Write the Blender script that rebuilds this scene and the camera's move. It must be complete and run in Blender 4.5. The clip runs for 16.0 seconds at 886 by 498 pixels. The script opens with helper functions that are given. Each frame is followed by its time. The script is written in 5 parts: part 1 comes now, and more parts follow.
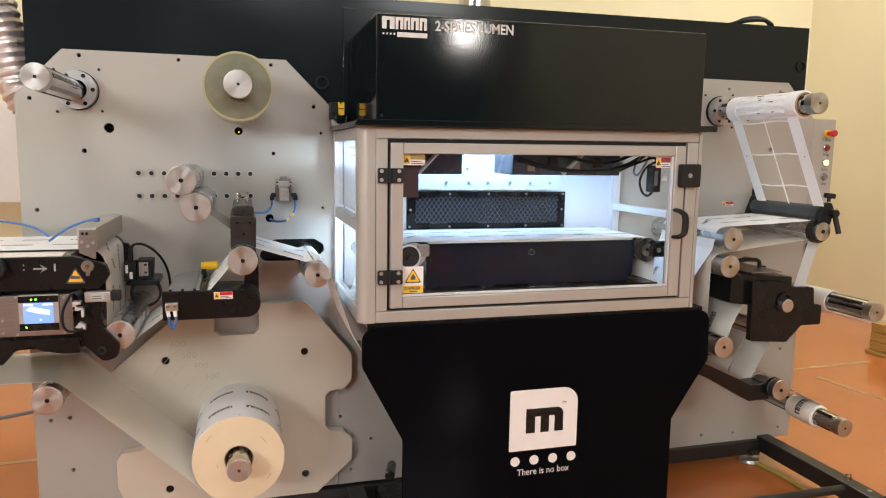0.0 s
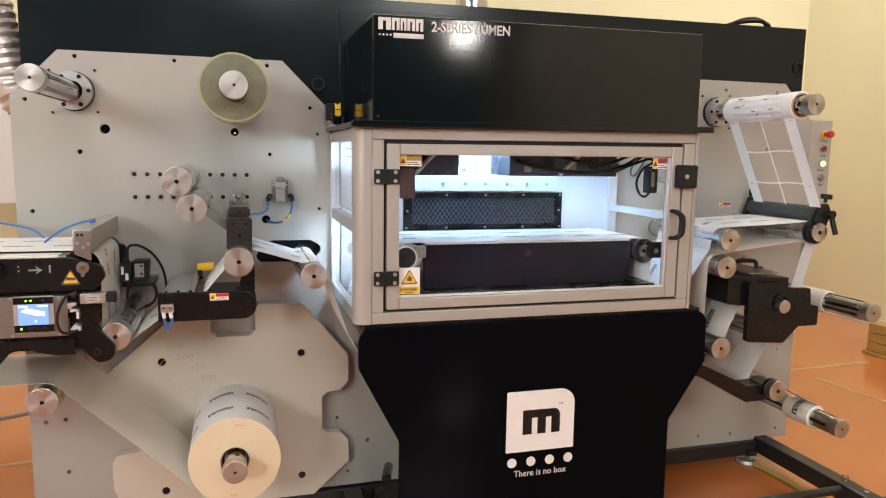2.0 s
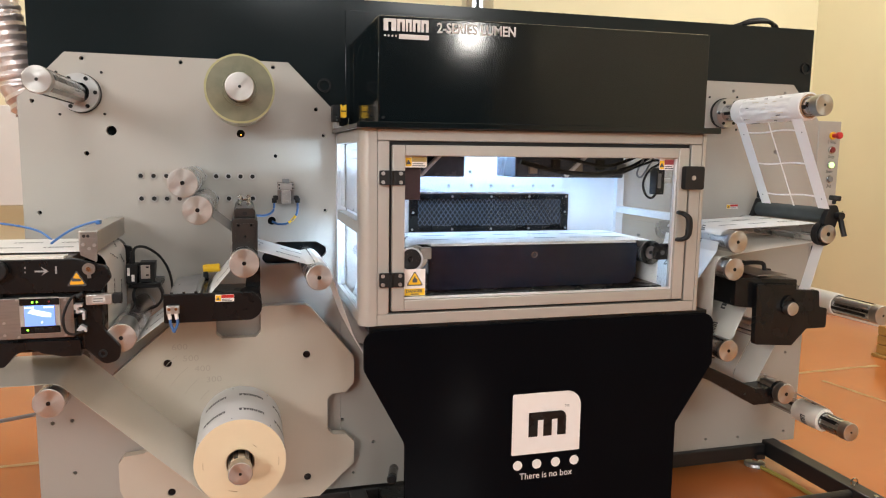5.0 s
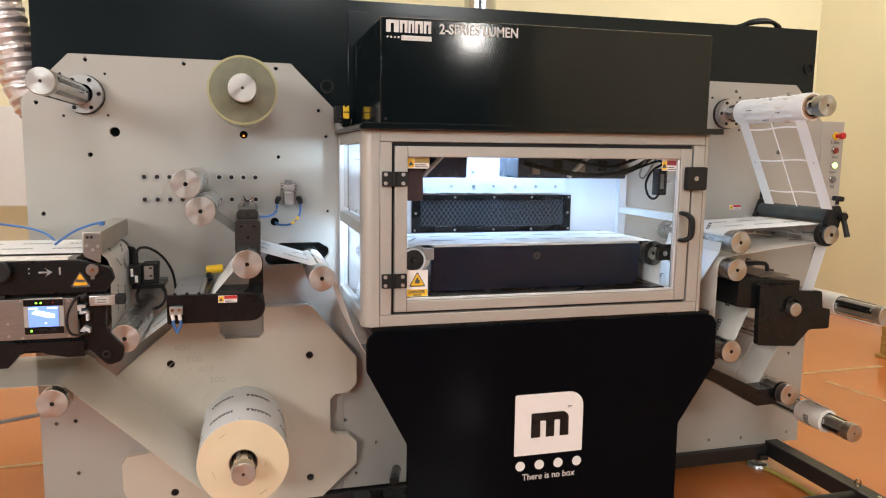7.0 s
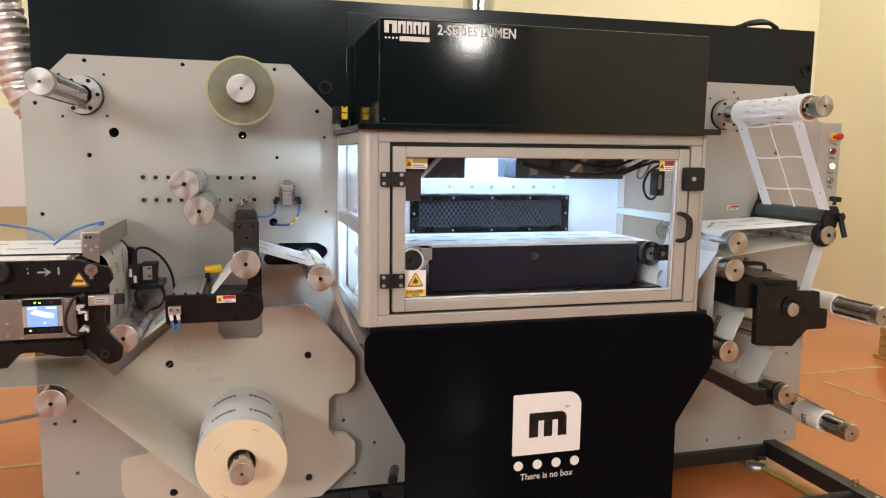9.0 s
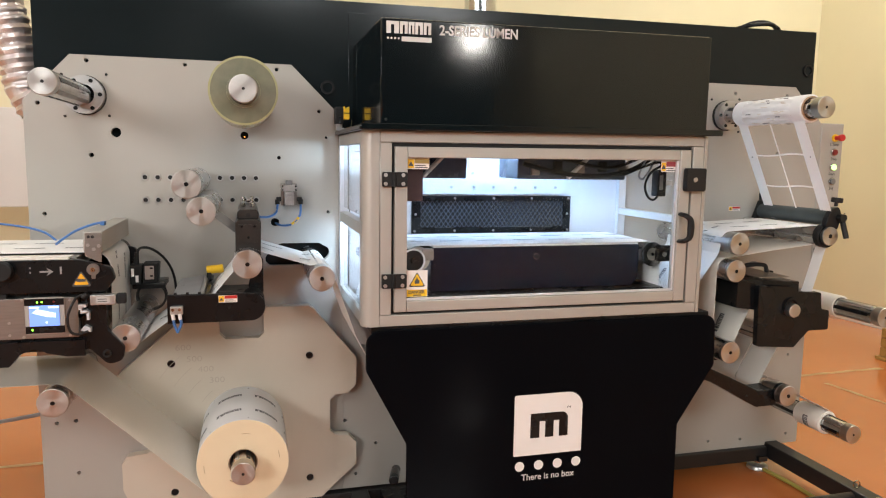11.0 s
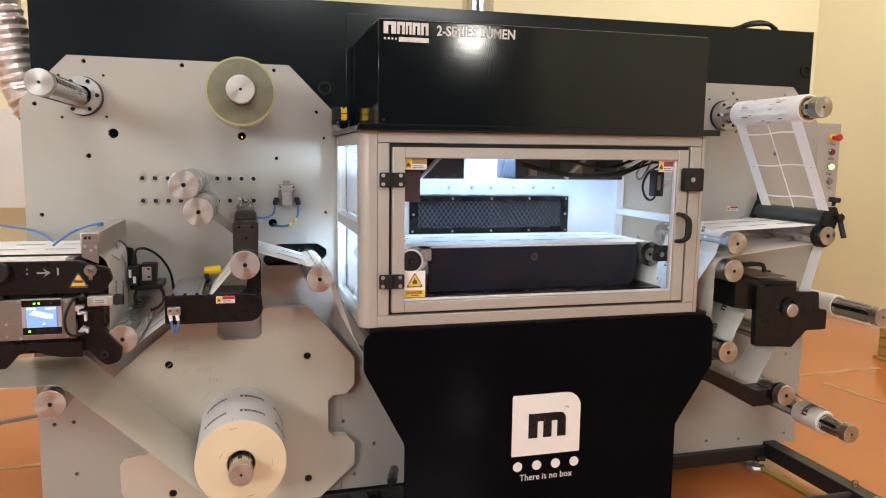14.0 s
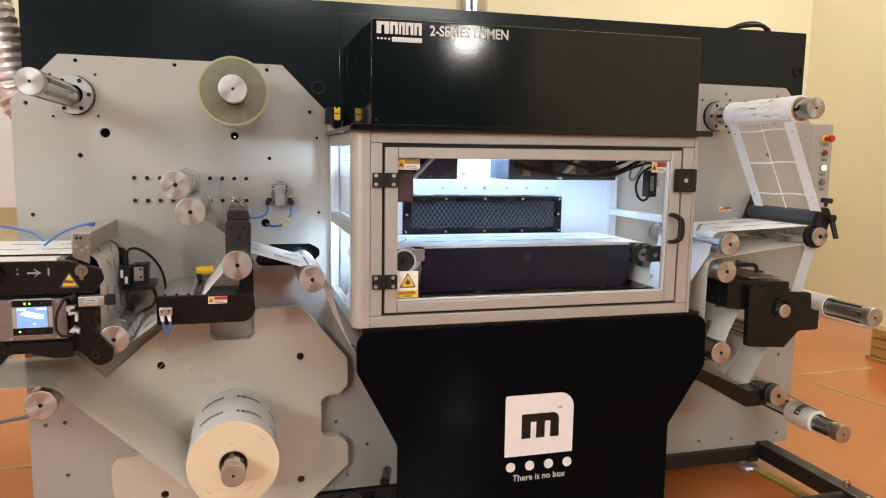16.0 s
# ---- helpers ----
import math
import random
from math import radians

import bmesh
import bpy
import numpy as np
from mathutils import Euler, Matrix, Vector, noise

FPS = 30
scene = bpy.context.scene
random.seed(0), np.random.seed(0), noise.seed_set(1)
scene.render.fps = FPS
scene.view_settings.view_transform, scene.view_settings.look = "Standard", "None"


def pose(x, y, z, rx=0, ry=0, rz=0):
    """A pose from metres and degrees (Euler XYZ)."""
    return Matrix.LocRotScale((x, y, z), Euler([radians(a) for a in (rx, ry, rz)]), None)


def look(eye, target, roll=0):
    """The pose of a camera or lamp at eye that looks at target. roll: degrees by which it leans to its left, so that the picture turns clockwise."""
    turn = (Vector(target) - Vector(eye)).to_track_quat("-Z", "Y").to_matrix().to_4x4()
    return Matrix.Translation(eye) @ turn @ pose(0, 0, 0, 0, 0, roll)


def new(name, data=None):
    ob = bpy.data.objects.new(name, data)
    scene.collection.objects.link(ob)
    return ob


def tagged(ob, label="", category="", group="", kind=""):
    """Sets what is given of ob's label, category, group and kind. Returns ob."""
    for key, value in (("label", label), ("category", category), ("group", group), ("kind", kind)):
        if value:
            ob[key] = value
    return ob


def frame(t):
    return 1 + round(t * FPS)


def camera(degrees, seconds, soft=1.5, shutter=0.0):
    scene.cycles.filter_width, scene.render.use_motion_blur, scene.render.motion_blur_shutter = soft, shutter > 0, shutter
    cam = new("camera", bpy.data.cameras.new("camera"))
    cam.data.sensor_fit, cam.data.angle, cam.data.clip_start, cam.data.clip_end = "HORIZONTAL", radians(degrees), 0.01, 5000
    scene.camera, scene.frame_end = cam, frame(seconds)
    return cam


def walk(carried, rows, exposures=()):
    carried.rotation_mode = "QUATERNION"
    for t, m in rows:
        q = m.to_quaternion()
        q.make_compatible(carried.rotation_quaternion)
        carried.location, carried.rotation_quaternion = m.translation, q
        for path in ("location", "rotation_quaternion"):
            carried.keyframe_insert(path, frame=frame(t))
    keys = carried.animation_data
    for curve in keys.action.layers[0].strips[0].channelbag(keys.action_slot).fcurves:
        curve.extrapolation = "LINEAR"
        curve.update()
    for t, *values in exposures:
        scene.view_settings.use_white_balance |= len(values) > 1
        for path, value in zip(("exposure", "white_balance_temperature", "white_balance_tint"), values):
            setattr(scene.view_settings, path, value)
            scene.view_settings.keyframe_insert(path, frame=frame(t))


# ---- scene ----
cam = camera(64.0, 16.0, soft=1.15)
PATH = [
    (0, (0.367, -2.328, 1.237), (0.917, -0.423, 0.972), 0.9),
    (0.5, (0.369, -2.329, 1.24), (0.919, -0.425, 0.974), 0.9),
    (1, (0.372, -2.329, 1.238), (0.923, -0.424, 0.975), 0.9),
    (1.5, (0.372, -2.328, 1.238), (0.923, -0.424, 0.975), 0.8),
    (2, (0.372, -2.326, 1.238), (0.927, -0.423, 0.975), 0.9),
    (2.5, (0.375, -2.33, 1.238), (0.929, -0.426, 0.977), 0.8),
    (3, (0.375, -2.328, 1.237), (0.928, -0.424, 0.975), 0.9),
    (3.5, (0.378, -2.325, 1.238), (0.925, -0.419, 0.975), 0.8),
    (4, (0.377, -2.322, 1.233), (0.92, -0.415, 0.975), 0.8),
    (6.5, (0.378, -2.325, 1.237), (0.907, -0.413, 0.981), 0.8),
    (7, (0.378, -2.325, 1.237), (0.906, -0.414, 0.981), 0.8),
    (7.5, (0.381, -2.329, 1.234), (0.905, -0.416, 0.979), 0.8),
    (8, (0.379, -2.331, 1.234), (0.907, -0.418, 0.982), 0.8),
    (8.5, (0.385, -2.334, 1.234), (0.911, -0.421, 0.982), 0.8),
    (9, (0.38, -2.331, 1.234), (0.91, -0.419, 0.982), 0.8),
    (11.5, (0.378, -2.332, 1.232), (0.905, -0.419, 0.983), 0.9),
    (12, (0.38, -2.332, 1.233), (0.907, -0.419, 0.983), 0.9),
    (12.5, (0.378, -2.333, 1.237), (0.906, -0.42, 0.986), 0.9),
    (13, (0.377, -2.333, 1.236), (0.905, -0.42, 0.986), 0.9),
    (13.5, (0.38, -2.333, 1.231), (0.907, -0.42, 0.984), 0.8),
    (14, (0.381, -2.332, 1.233), (0.912, -0.419, 0.984), 0.8),
    (14.5, (0.385, -2.332, 1.232), (0.919, -0.421, 0.985), 0.9),
    (15, (0.387, -2.331, 1.233), (0.924, -0.421, 0.985), 0.9),
    (15.5, (0.382, -2.328, 1.231), (0.927, -0.42, 0.984), 0.9),
    (16, (0.386, -2.331, 1.233), (0.931, -0.423, 0.985), 0.9),
]
walk(cam, [(t, look(e, g, r)) for t, e, g, r in PATH])

# ---- light ----
world = bpy.data.worlds.new("hall_air")
scene.world = world
world.use_nodes = True
world.node_tree.nodes["Background"].inputs[0].default_value = (1.0, 0.97, 0.93, 1)
world.node_tree.nodes["Background"].inputs[1].default_value = 0.05
scene.view_settings.exposure = 0.0
HALL = (-7.0, 5.03, -12.0, 2.75, 5.2)          # x0, x1, y0, y1, height
LAMP_WARM = (0.95, 0.97, 0.975)


def area(name, m, sx, sy, watts, color):
    data = bpy.data.lights.new(name, "AREA")
    data.shape, data.size, data.size_y, data.energy, data.color = "RECTANGLE", sx, sy, watts, color
    ob = new(name, data)
    ob.matrix_basis = m
    return ob


# panels added out of view to light the hall, the bright far lamp that the hood mirrors, the light inside the curing
# chamber
CEIL = [(-5.0, -5.0, 95, 4.2, True), (-4.0, -6.9, 150, 2.7, True), (1.0, -9.2, 80, 4.5, True), (3.0, -8.2, 50, 3.9, True), (4.0, 0.9, 78, 4.95, False),
        (-3.2, 0.6, 62, 4.95, False), (-0.6, -3.0, 44, 4.95, False)]   # x, y, watts, height, turned to the press


def lamp_pose(cx, cy, cz, turned):
    return look((cx, cy, cz), (1.0, 0.0, 1.0)) if turned else pose(cx, cy, cz)


for cx, cy, watts, cz, turned in CEIL:
    area("panel_lamp", lamp_pose(cx, cy, cz, turned), 1.2, 1.2, watts, LAMP_WARM)
area("far_lamp", look((4.05, -10.2, 3.24), (0.9, -0.5, 1.4)), 0.34, 0.34, 25, (1.0, 0.97, 0.92))
# added lamp, throws a band of chamber light onto the machine plate
area("chamber_side_lamp", pose(0.8435, -0.140, 1.242, 0, 90, 0), 0.014, 0.03, 1.9, (0.62, 0.82, 1.0))
area("chamber_lamp", pose(1.15, -0.09, 1.243, -8, 0, 0), 0.56, 0.05, 1.5, (0.24, 0.50, 1.0))
# two added lamps that spill blue light onto the plates beside the chamber
area("curing_lamp", look((0.725, -0.175, 1.020), (0.53, 0.0, 0.80)), 0.05, 0.07, 0.55, (0.55, 0.76, 1.0)).data.spread = radians(125)
area("curing_lamp", look((1.50, -0.20, 1.165), (1.85, 0.0, 1.02)), 0.10, 0.10, 0.8, (0.42, 0.66, 1.0))


# ---- materials ----
def mat(name, a, b=None, rough=0.5, metal=0.0, scale=8.0, bump=0.0, bscale=200.0, stretch=(1, 1, 1), rvar=0.08, coat=0.0,
        trans=0.0, ior=1.45, aniso=0.0, glow=0.0, alpha=1.0, spread=0.25):
    m = bpy.data.materials.new(name)
    m.use_nodes = True
    nt = m.node_tree
    p = nt.nodes["Principled BSDF"]
    I = p.inputs
    I["Roughness"].default_value, I["Metallic"].default_value, I["IOR"].default_value = rough, metal, ior
    I["Coat Weight"].default_value, I["Transmission Weight"].default_value = coat, trans
    I["Coat Roughness"].default_value = 0.05
    I["Alpha"].default_value = alpha
    I["Base Color"].default_value = (*a, 1)
    if glow:
        I["Emission Color"].default_value, I["Emission Strength"].default_value = (*a, 1), glow
        return m
    if trans:
        return m
    tc = nt.nodes.new("ShaderNodeTexCoord")
    mp = nt.nodes.new("ShaderNodeMapping")
    mp.inputs["Scale"].default_value = stretch
    nt.links.new(tc.outputs["Object"], mp.inputs[0])
    big = nt.nodes.new("ShaderNodeTexNoise")
    big.inputs["Scale"].default_value, big.inputs["Detail"].default_value = scale, 6
    nt.links.new(mp.outputs[0], big.inputs["Vector"])
    fine = nt.nodes.new("ShaderNodeTexNoise")
    fine.inputs["Scale"].default_value, fine.inputs["Detail"].default_value = bscale, 3
    nt.links.new(mp.outputs[0], fine.inputs["Vector"])
    ramp = nt.nodes.new("ShaderNodeMapRange")
    ramp.inputs[1].default_value, ramp.inputs[2].default_value = 0.5 - spread, 0.5 + spread
    nt.links.new(big.outputs["Fac"], ramp.inputs[0])
    mix = nt.nodes.new("ShaderNodeMix")
    mix.data_type = "RGBA"
    mix.inputs[6].default_value = (*a, 1)
    mix.inputs[7].default_value = (*(b or [c * 0.88 for c in a]), 1)
    nt.links.new(ramp.outputs[0], mix.inputs[0])
    nt.links.new(mix.outputs[2], I["Base Color"])
    rr = nt.nodes.new("ShaderNodeMapRange")
    rr.inputs[3].default_value, rr.inputs[4].default_value = max(0.02, rough - rvar), rough + rvar
    nt.links.new(big.outputs["Fac"], rr.inputs[0])
    nt.links.new(rr.outputs[0], I["Roughness"])
    if bump:
        bn = nt.nodes.new("ShaderNodeBump")
        bn.inputs["Strength"].default_value, bn.inputs["Distance"].default_value = bump, 0.001
        nt.links.new(fine.outputs["Fac"], bn.inputs["Height"])
        nt.links.new(bn.outputs[0], I["Normal"])
    if aniso:
        I["Anisotropic"].default_value = aniso
        tn = nt.nodes.new("ShaderNodeTangent")
        tn.direction_type, tn.axis = "RADIAL", "Y"
        nt.links.new(tn.outputs[0], I["Tangent"])
    return m


GREY = mat("grey_powder_coat", (0.405, 0.384, 0.343), (0.370, 0.350, 0.312), 0.42, 0.0, 3, 0.06, 900)
UNW = mat("warm_grey_plate", (0.61, 0.545, 0.445), (0.55, 0.49, 0.40), 0.40, 0.0, 4, 0.05, 700)
BLACKGLOSS = mat("black_gloss_paint", (0.0036, 0.0062, 0.0076), (0.0050, 0.0078, 0.0090), 0.085, 0.0, 3, 0.075, 130, rvar=0.03, ior=1.45)
BLACKPANEL = mat("black_panel_paint", (0.0022, 0.0028, 0.0040), (0.0032, 0.0036, 0.0048), 0.10, 0.0, 3, 0.08, 130, rvar=0.03, ior=1.10)
BLACKCAB = mat("black_satin_cabinet", (0.0085, 0.0125, 0.0140), (0.0105, 0.0145, 0.0160), 0.17, 0.0, 3, 0.03, 300, ior=1.3)
BLACK = mat("black_anodised", (0.0045, 0.0050, 0.0058), (0.0070, 0.0074, 0.0080), 0.27, 0.0, 12, 0.06, 800, ior=1.36)
BLACKPL = mat("black_plastic", (0.008, 0.008, 0.0085), (0.012, 0.012, 0.012), 0.5, 0.0, 20, 0.1, 600, ior=1.35)
BROWN = mat("bronzed_block", (0.045, 0.040, 0.036), (0.03, 0.027, 0.025), 0.35, 0.5, 20, 0.05, 600)
DARK = mat("dark_recess", (0.006, 0.006, 0.007), (0.01, 0.01, 0.01), 0.7)
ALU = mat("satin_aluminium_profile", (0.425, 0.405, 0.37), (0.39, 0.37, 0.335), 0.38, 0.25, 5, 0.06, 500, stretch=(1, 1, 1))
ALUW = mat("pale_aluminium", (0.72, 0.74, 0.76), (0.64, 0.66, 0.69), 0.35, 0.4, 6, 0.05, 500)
TURNED = mat("turned_aluminium", (0.50, 0.48, 0.45), (0.43, 0.41, 0.385), 0.40, 1.0, 30, 0.05, 900, aniso=0.7)
BARREL = mat("roller_barrel", (0.66, 0.66, 0.66), (0.58, 0.58, 0.58), 0.27, 1.0, 14, 0.015, 600)
CHROME = mat("bright_steel", (0.62, 0.63, 0.63), (0.5, 0.51, 0.52), 0.16, 1.0, 20, 0.03, 400)
STEEL = mat("brushed_steel", (0.30, 0.28, 0.26), (0.25, 0.235, 0.22), 0.36, 0.9, 20, 0.1, 500, stretch=(1, 1, 10))
PAPER = mat("white_label_web", (0.82, 0.81, 0.79), (0.77, 0.76, 0.74), 0.48, 0.0, 5, 0.02, 500)
LINER = mat("glassine_liner", (0.80, 0.77, 0.70), (0.76, 0.73, 0.66), 0.36, 0.0, 6, 0.02, 400, trans=0.0)
GREYWEB = mat("web_back_side", (0.79, 0.72, 0.62), (0.75, 0.68, 0.58), 0.20, 0.0, 5, 0.02, 400)
ROLLSIDE = mat("wound_paper_side", (0.76, 0.61, 0.41), (0.70, 0.56, 0.37), 0.6, 0.0, 9, 0.08, 700)
CORE = mat("cardboard_core", (0.42, 0.28, 0.17), (0.34, 0.22, 0.13), 0.8, 0.0, 30, 0.2, 500)
FILM = mat("film_roll_rim", (0.43, 0.41, 0.21), (0.35, 0.34, 0.18), 0.28, 0.0, 30, 0.05, 500, coat=0.5)
FILMSIDE = mat("film_roll_side", (0.13, 0.135, 0.090), (0.21, 0.205, 0.135), 0.30, 0.0, 24, 0.06, 700, coat=0.05, aniso=0.6)
RUBBER = mat("dark_rubber", (0.055, 0.065, 0.065), (0.04, 0.048, 0.048), 0.6, 0.0, 20, 0.15, 500)
INK = mat("black_ink", (0.05, 0.05, 0.055), (0.09, 0.09, 0.09), 0.5, 0.0, 300)
WEBINK = mat("grey_web_print", (0.13, 0.13, 0.135), (0.20, 0.20, 0.20), 0.5, 0.0, 300)
WHITEINK = mat("white_vinyl", (0.82, 0.78, 0.75), (0.78, 0.74, 0.71), 0.45, 0.0, 20)
SILVERINK = mat("silver_vinyl", (0.62, 0.60, 0.58), (0.56, 0.54, 0.52), 0.4, 0.0, 20)
YELLOW = mat("warning_yellow", (0.85, 0.52, 0.02), (0.78, 0.46, 0.02), 0.4, 0.0, 20)
ORANGE = mat("warning_orange", (0.80, 0.42, 0.02), (0.74, 0.38, 0.02), 0.4, 0.0, 20)
RED = mat("signal_red", (0.55, 0.025, 0.02), (0.45, 0.02, 0.02), 0.35, 0.0, 20)
DARKRED = mat("dark_red_cap", (0.20, 0.02, 0.02), (0.15, 0.015, 0.015), 0.3, 0.0, 20)
BLUE = mat("blue_air_hose", (0.06, 0.17, 0.42), (0.05, 0.14, 0.36), 0.35, 0.0, 20)
CABLE = mat("grey_cable", (0.20, 0.20, 0.20), (0.16, 0.16, 0.16), 0.45, 0.0, 20)
ZINC = mat("cast_zinc", (0.50, 0.49, 0.47), (0.40, 0.39, 0.38), 0.35, 0.8, 25, 0.1, 300)
FOIL = mat("aluminium_foil_hose", (0.74, 0.68, 0.66), (0.58, 0.52, 0.51), 0.33, 0.75, 40, 1.0, 150)
CHAMBER = mat("chamber_white_wall", (0.68, 0.70, 0.73), (0.63, 0.65, 0.68), 0.35, 0.0, 6, 0.03, 500)
WALL = mat("cream_wall_paint", (0.75, 0.68, 0.45), (0.70, 0.635, 0.415), 0.6, 0.0, 1.2, 0.15, 60)
BOARD = mat("white_board", (0.70, 0.66, 0.60), (0.64, 0.60, 0.55), 0.5, 0.0, 3)
FARWALL = mat("dark_far_wall", (0.040, 0.060, 0.068), (0.032, 0.049, 0.056), 0.7, 0.0, 0.7)
CEILM = mat("ceiling_paint", (0.58, 0.60, 0.59), (0.52, 0.54, 0.53), 0.8, 0.0, 1)
FLOORM = mat("orange_epoxy_floor", (0.56, 0.182, 0.052), (0.47, 0.142, 0.040), 0.20, 0.0, 1.6, 0.05, 40, rvar=0.10, spread=0.3, coat=0.40)
JOINT = mat("worn_floor_tape", (0.54, 0.28, 0.11), (0.47, 0.34, 0.17), 0.45, 0.0, 11)
# black table; the blue in its colour stands for reflections in the pane
TABLE = mat("black_table_blue_sheen", (0.0034, 0.0062, 0.0125), (0.0046, 0.0078, 0.0150), 0.13, 0.0, 5, 0.05, 300, ior=1.3)
# dark housings; blue chamber light on them is put into this colour
HOUSING = mat("housing_lit_blue", (0.105, 0.125, 0.175), (0.045, 0.055, 0.080), 0.26, 0.2, 22, 0.05, 300)
FRAMEM = mat("black_frame_paint", (0.012, 0.012, 0.013), (0.02, 0.018, 0.017), 0.35, 0.0, 10, 0.1, 300)
WOOD = mat("crate_wood", (0.46, 0.28, 0.075), (0.34, 0.19, 0.05), 0.65, 0.0, 6, 0.3, 90, stretch=(1, 1, 8))
GLASS = mat("clear_pane", (0.97, 0.985, 0.99), rough=0.0, trans=1.0, ior=1.17)
SCREEN = mat("screen_blue", (0.15, 0.27, 0.75), glow=1.1)
SCREENW = mat("screen_white", (0.70, 0.80, 0.95), glow=1.0)
GREEN = mat("green_led", (0.25, 1.0, 0.05), glow=2.5)
GREENCAP = mat("lit_green_cap", (0.55, 1.0, 0.35), glow=1.6)
REDLED = mat("red_led", (1.0, 0.03, 0.02), glow=1.6)
LAMPM = mat("lamp_diffuser", (0.95, 0.98, 1.0), glow=6.0)
LEDBAR = mat("led_bar", (0.60, 0.80, 1.0), glow=10.0)

# ---- building helpers ----
ORG = {}


def thing(name, loc, label, category, group="", kind=""):
    e = new(name)
    e.empty_display_size = 0.05
    e.location = loc
    ORG[e.name] = Vector(loc)
    return tagged(e, label, category, group, kind)


def smooth(me, angle=0.36):
    for p in me.polygons:
        p.use_smooth = True
    bm = bmesh.new()
    bm.from_mesh(me)
    for e in bm.edges:
        if len(e.link_faces) == 2 and e.calc_face_angle(0) > angle:
            e.smooth = False
    bm.to_mesh(me)
    bm.free()


def part(name, bm, material, parent, label="", soft=True):
    """One mesh under parent; the bmesh is in world metres."""
    base = ORG[parent.name] if parent else Vector((0, 0, 0))
    bmesh.ops.translate(bm, verts=bm.verts, vec=-base)
    me = bpy.data.meshes.new(name)
    bm.to_mesh(me)
    bm.free()
    if soft:
        smooth(me)
    me.materials.append(material)
    ob = new(name, me)
    ORG[ob.name] = base
    if parent:
        ob.parent = parent
    if label:
        ob["label"] = label
    return ob


def single(name, bm, material, loc, label, category, group="", kind="", soft=True):
    """A thing of one mesh with its origin at loc."""
    bmesh.ops.translate(bm, verts=bm.verts, vec=-Vector(loc))
    me = bpy.data.meshes.new(name)
    bm.to_mesh(me)
    bm.free()
    if soft:
        smooth(me)
    me.materials.append(material)
    ob = new(name, me)
    ob.location = loc
    ORG[ob.name] = Vector(loc)
    return tagged(ob, label, category, group, kind)


def bev(bm, geom, w, seg=2):
    if w > 0:
        bmesh.ops.bevel(bm, geom=geom, offset=w, segments=seg, profile=0.5, affect="EDGES", clamp_overlap=True)


def box(x0, x1, y0, y1, z0, z1, b=0.0, bm=None, rot=None):
    bm = bm or bmesh.new()
    r = bmesh.ops.create_cube(bm, size=1)["verts"]
    bmesh.ops.scale(bm, verts=r, vec=(x1 - x0, y1 - y0, z1 - z0))
    if b:
        es = list({e for v in r for e in v.link_edges})
        r = bmesh.ops.bevel(bm, geom=es, offset=b, segments=2, profile=0.5, affect="EDGES", clamp_overlap=True)["verts"]
        r = list({v for v in r})
    m = Matrix.Translation(((x0 + x1) / 2, (y0 + y1) / 2, (z0 + z1) / 2))
    if rot:
        m = m @ rot
    bmesh.ops.transform(bm, matrix=m, verts=r)
    return bm


def rod(a, b, r, seg=32, bm=None, r2=None, b_edge=0.0):
    """A solid cylinder or cone from a to b."""
    bm = bm or bmesh.new()
    a, b = Vector(a), Vector(b)
    d = b - a
    v = bmesh.ops.create_cone(bm, cap_ends=True, segments=seg, radius1=r, radius2=r if r2 is None else r2, depth=d.length)["verts"]
    if b_edge:
        es = [e for e in {e for q in v for e in q.link_edges} if len(e.link_faces) == 2 and e.calc_face_angle(0) > 0.8]
        v = list({q for q in bmesh.ops.bevel(bm, geom=es, offset=b_edge, segments=2, profile=0.5, affect="EDGES")["verts"]} | {q for q in v if q.is_valid})
    q = d.to_track_quat("Z", "Y").to_matrix().to_4x4()
    bmesh.ops.transform(bm, matrix=Matrix.Translation((a + b) / 2) @ q, verts=[w for w in v if w.is_valid])
    return bm


def ycyl(x, z, r, y0, y1, seg=40, bm=None, b=0.0):
    return rod((x, y1, z), (x, y0, z), r, seg, bm, None, b)


def ring(x, z, r0, r1, y0, y1, seg=64, bm=None):
    """A hollow cylinder along y."""
    bm = bm or bmesh.new()
    loops = []
    for r, y in ((r1, y0), (r1, y1), (r0, y1), (r0, y0)):
        loops.append([bm.verts.new((x + r * math.sin(2 * math.pi * i / seg), y, z + r * math.cos(2 * math.pi * i / seg))) for i in range(seg)])
    for k in range(4):
        A, B = loops[k], loops[(k + 1) % 4]
        for i in range(seg):
            j = (i + 1) % seg
            bm.faces.new((A[i], A[j], B[j], B[i]))
    bmesh.ops.recalc_face_normals(bm, faces=bm.faces)
    return bm


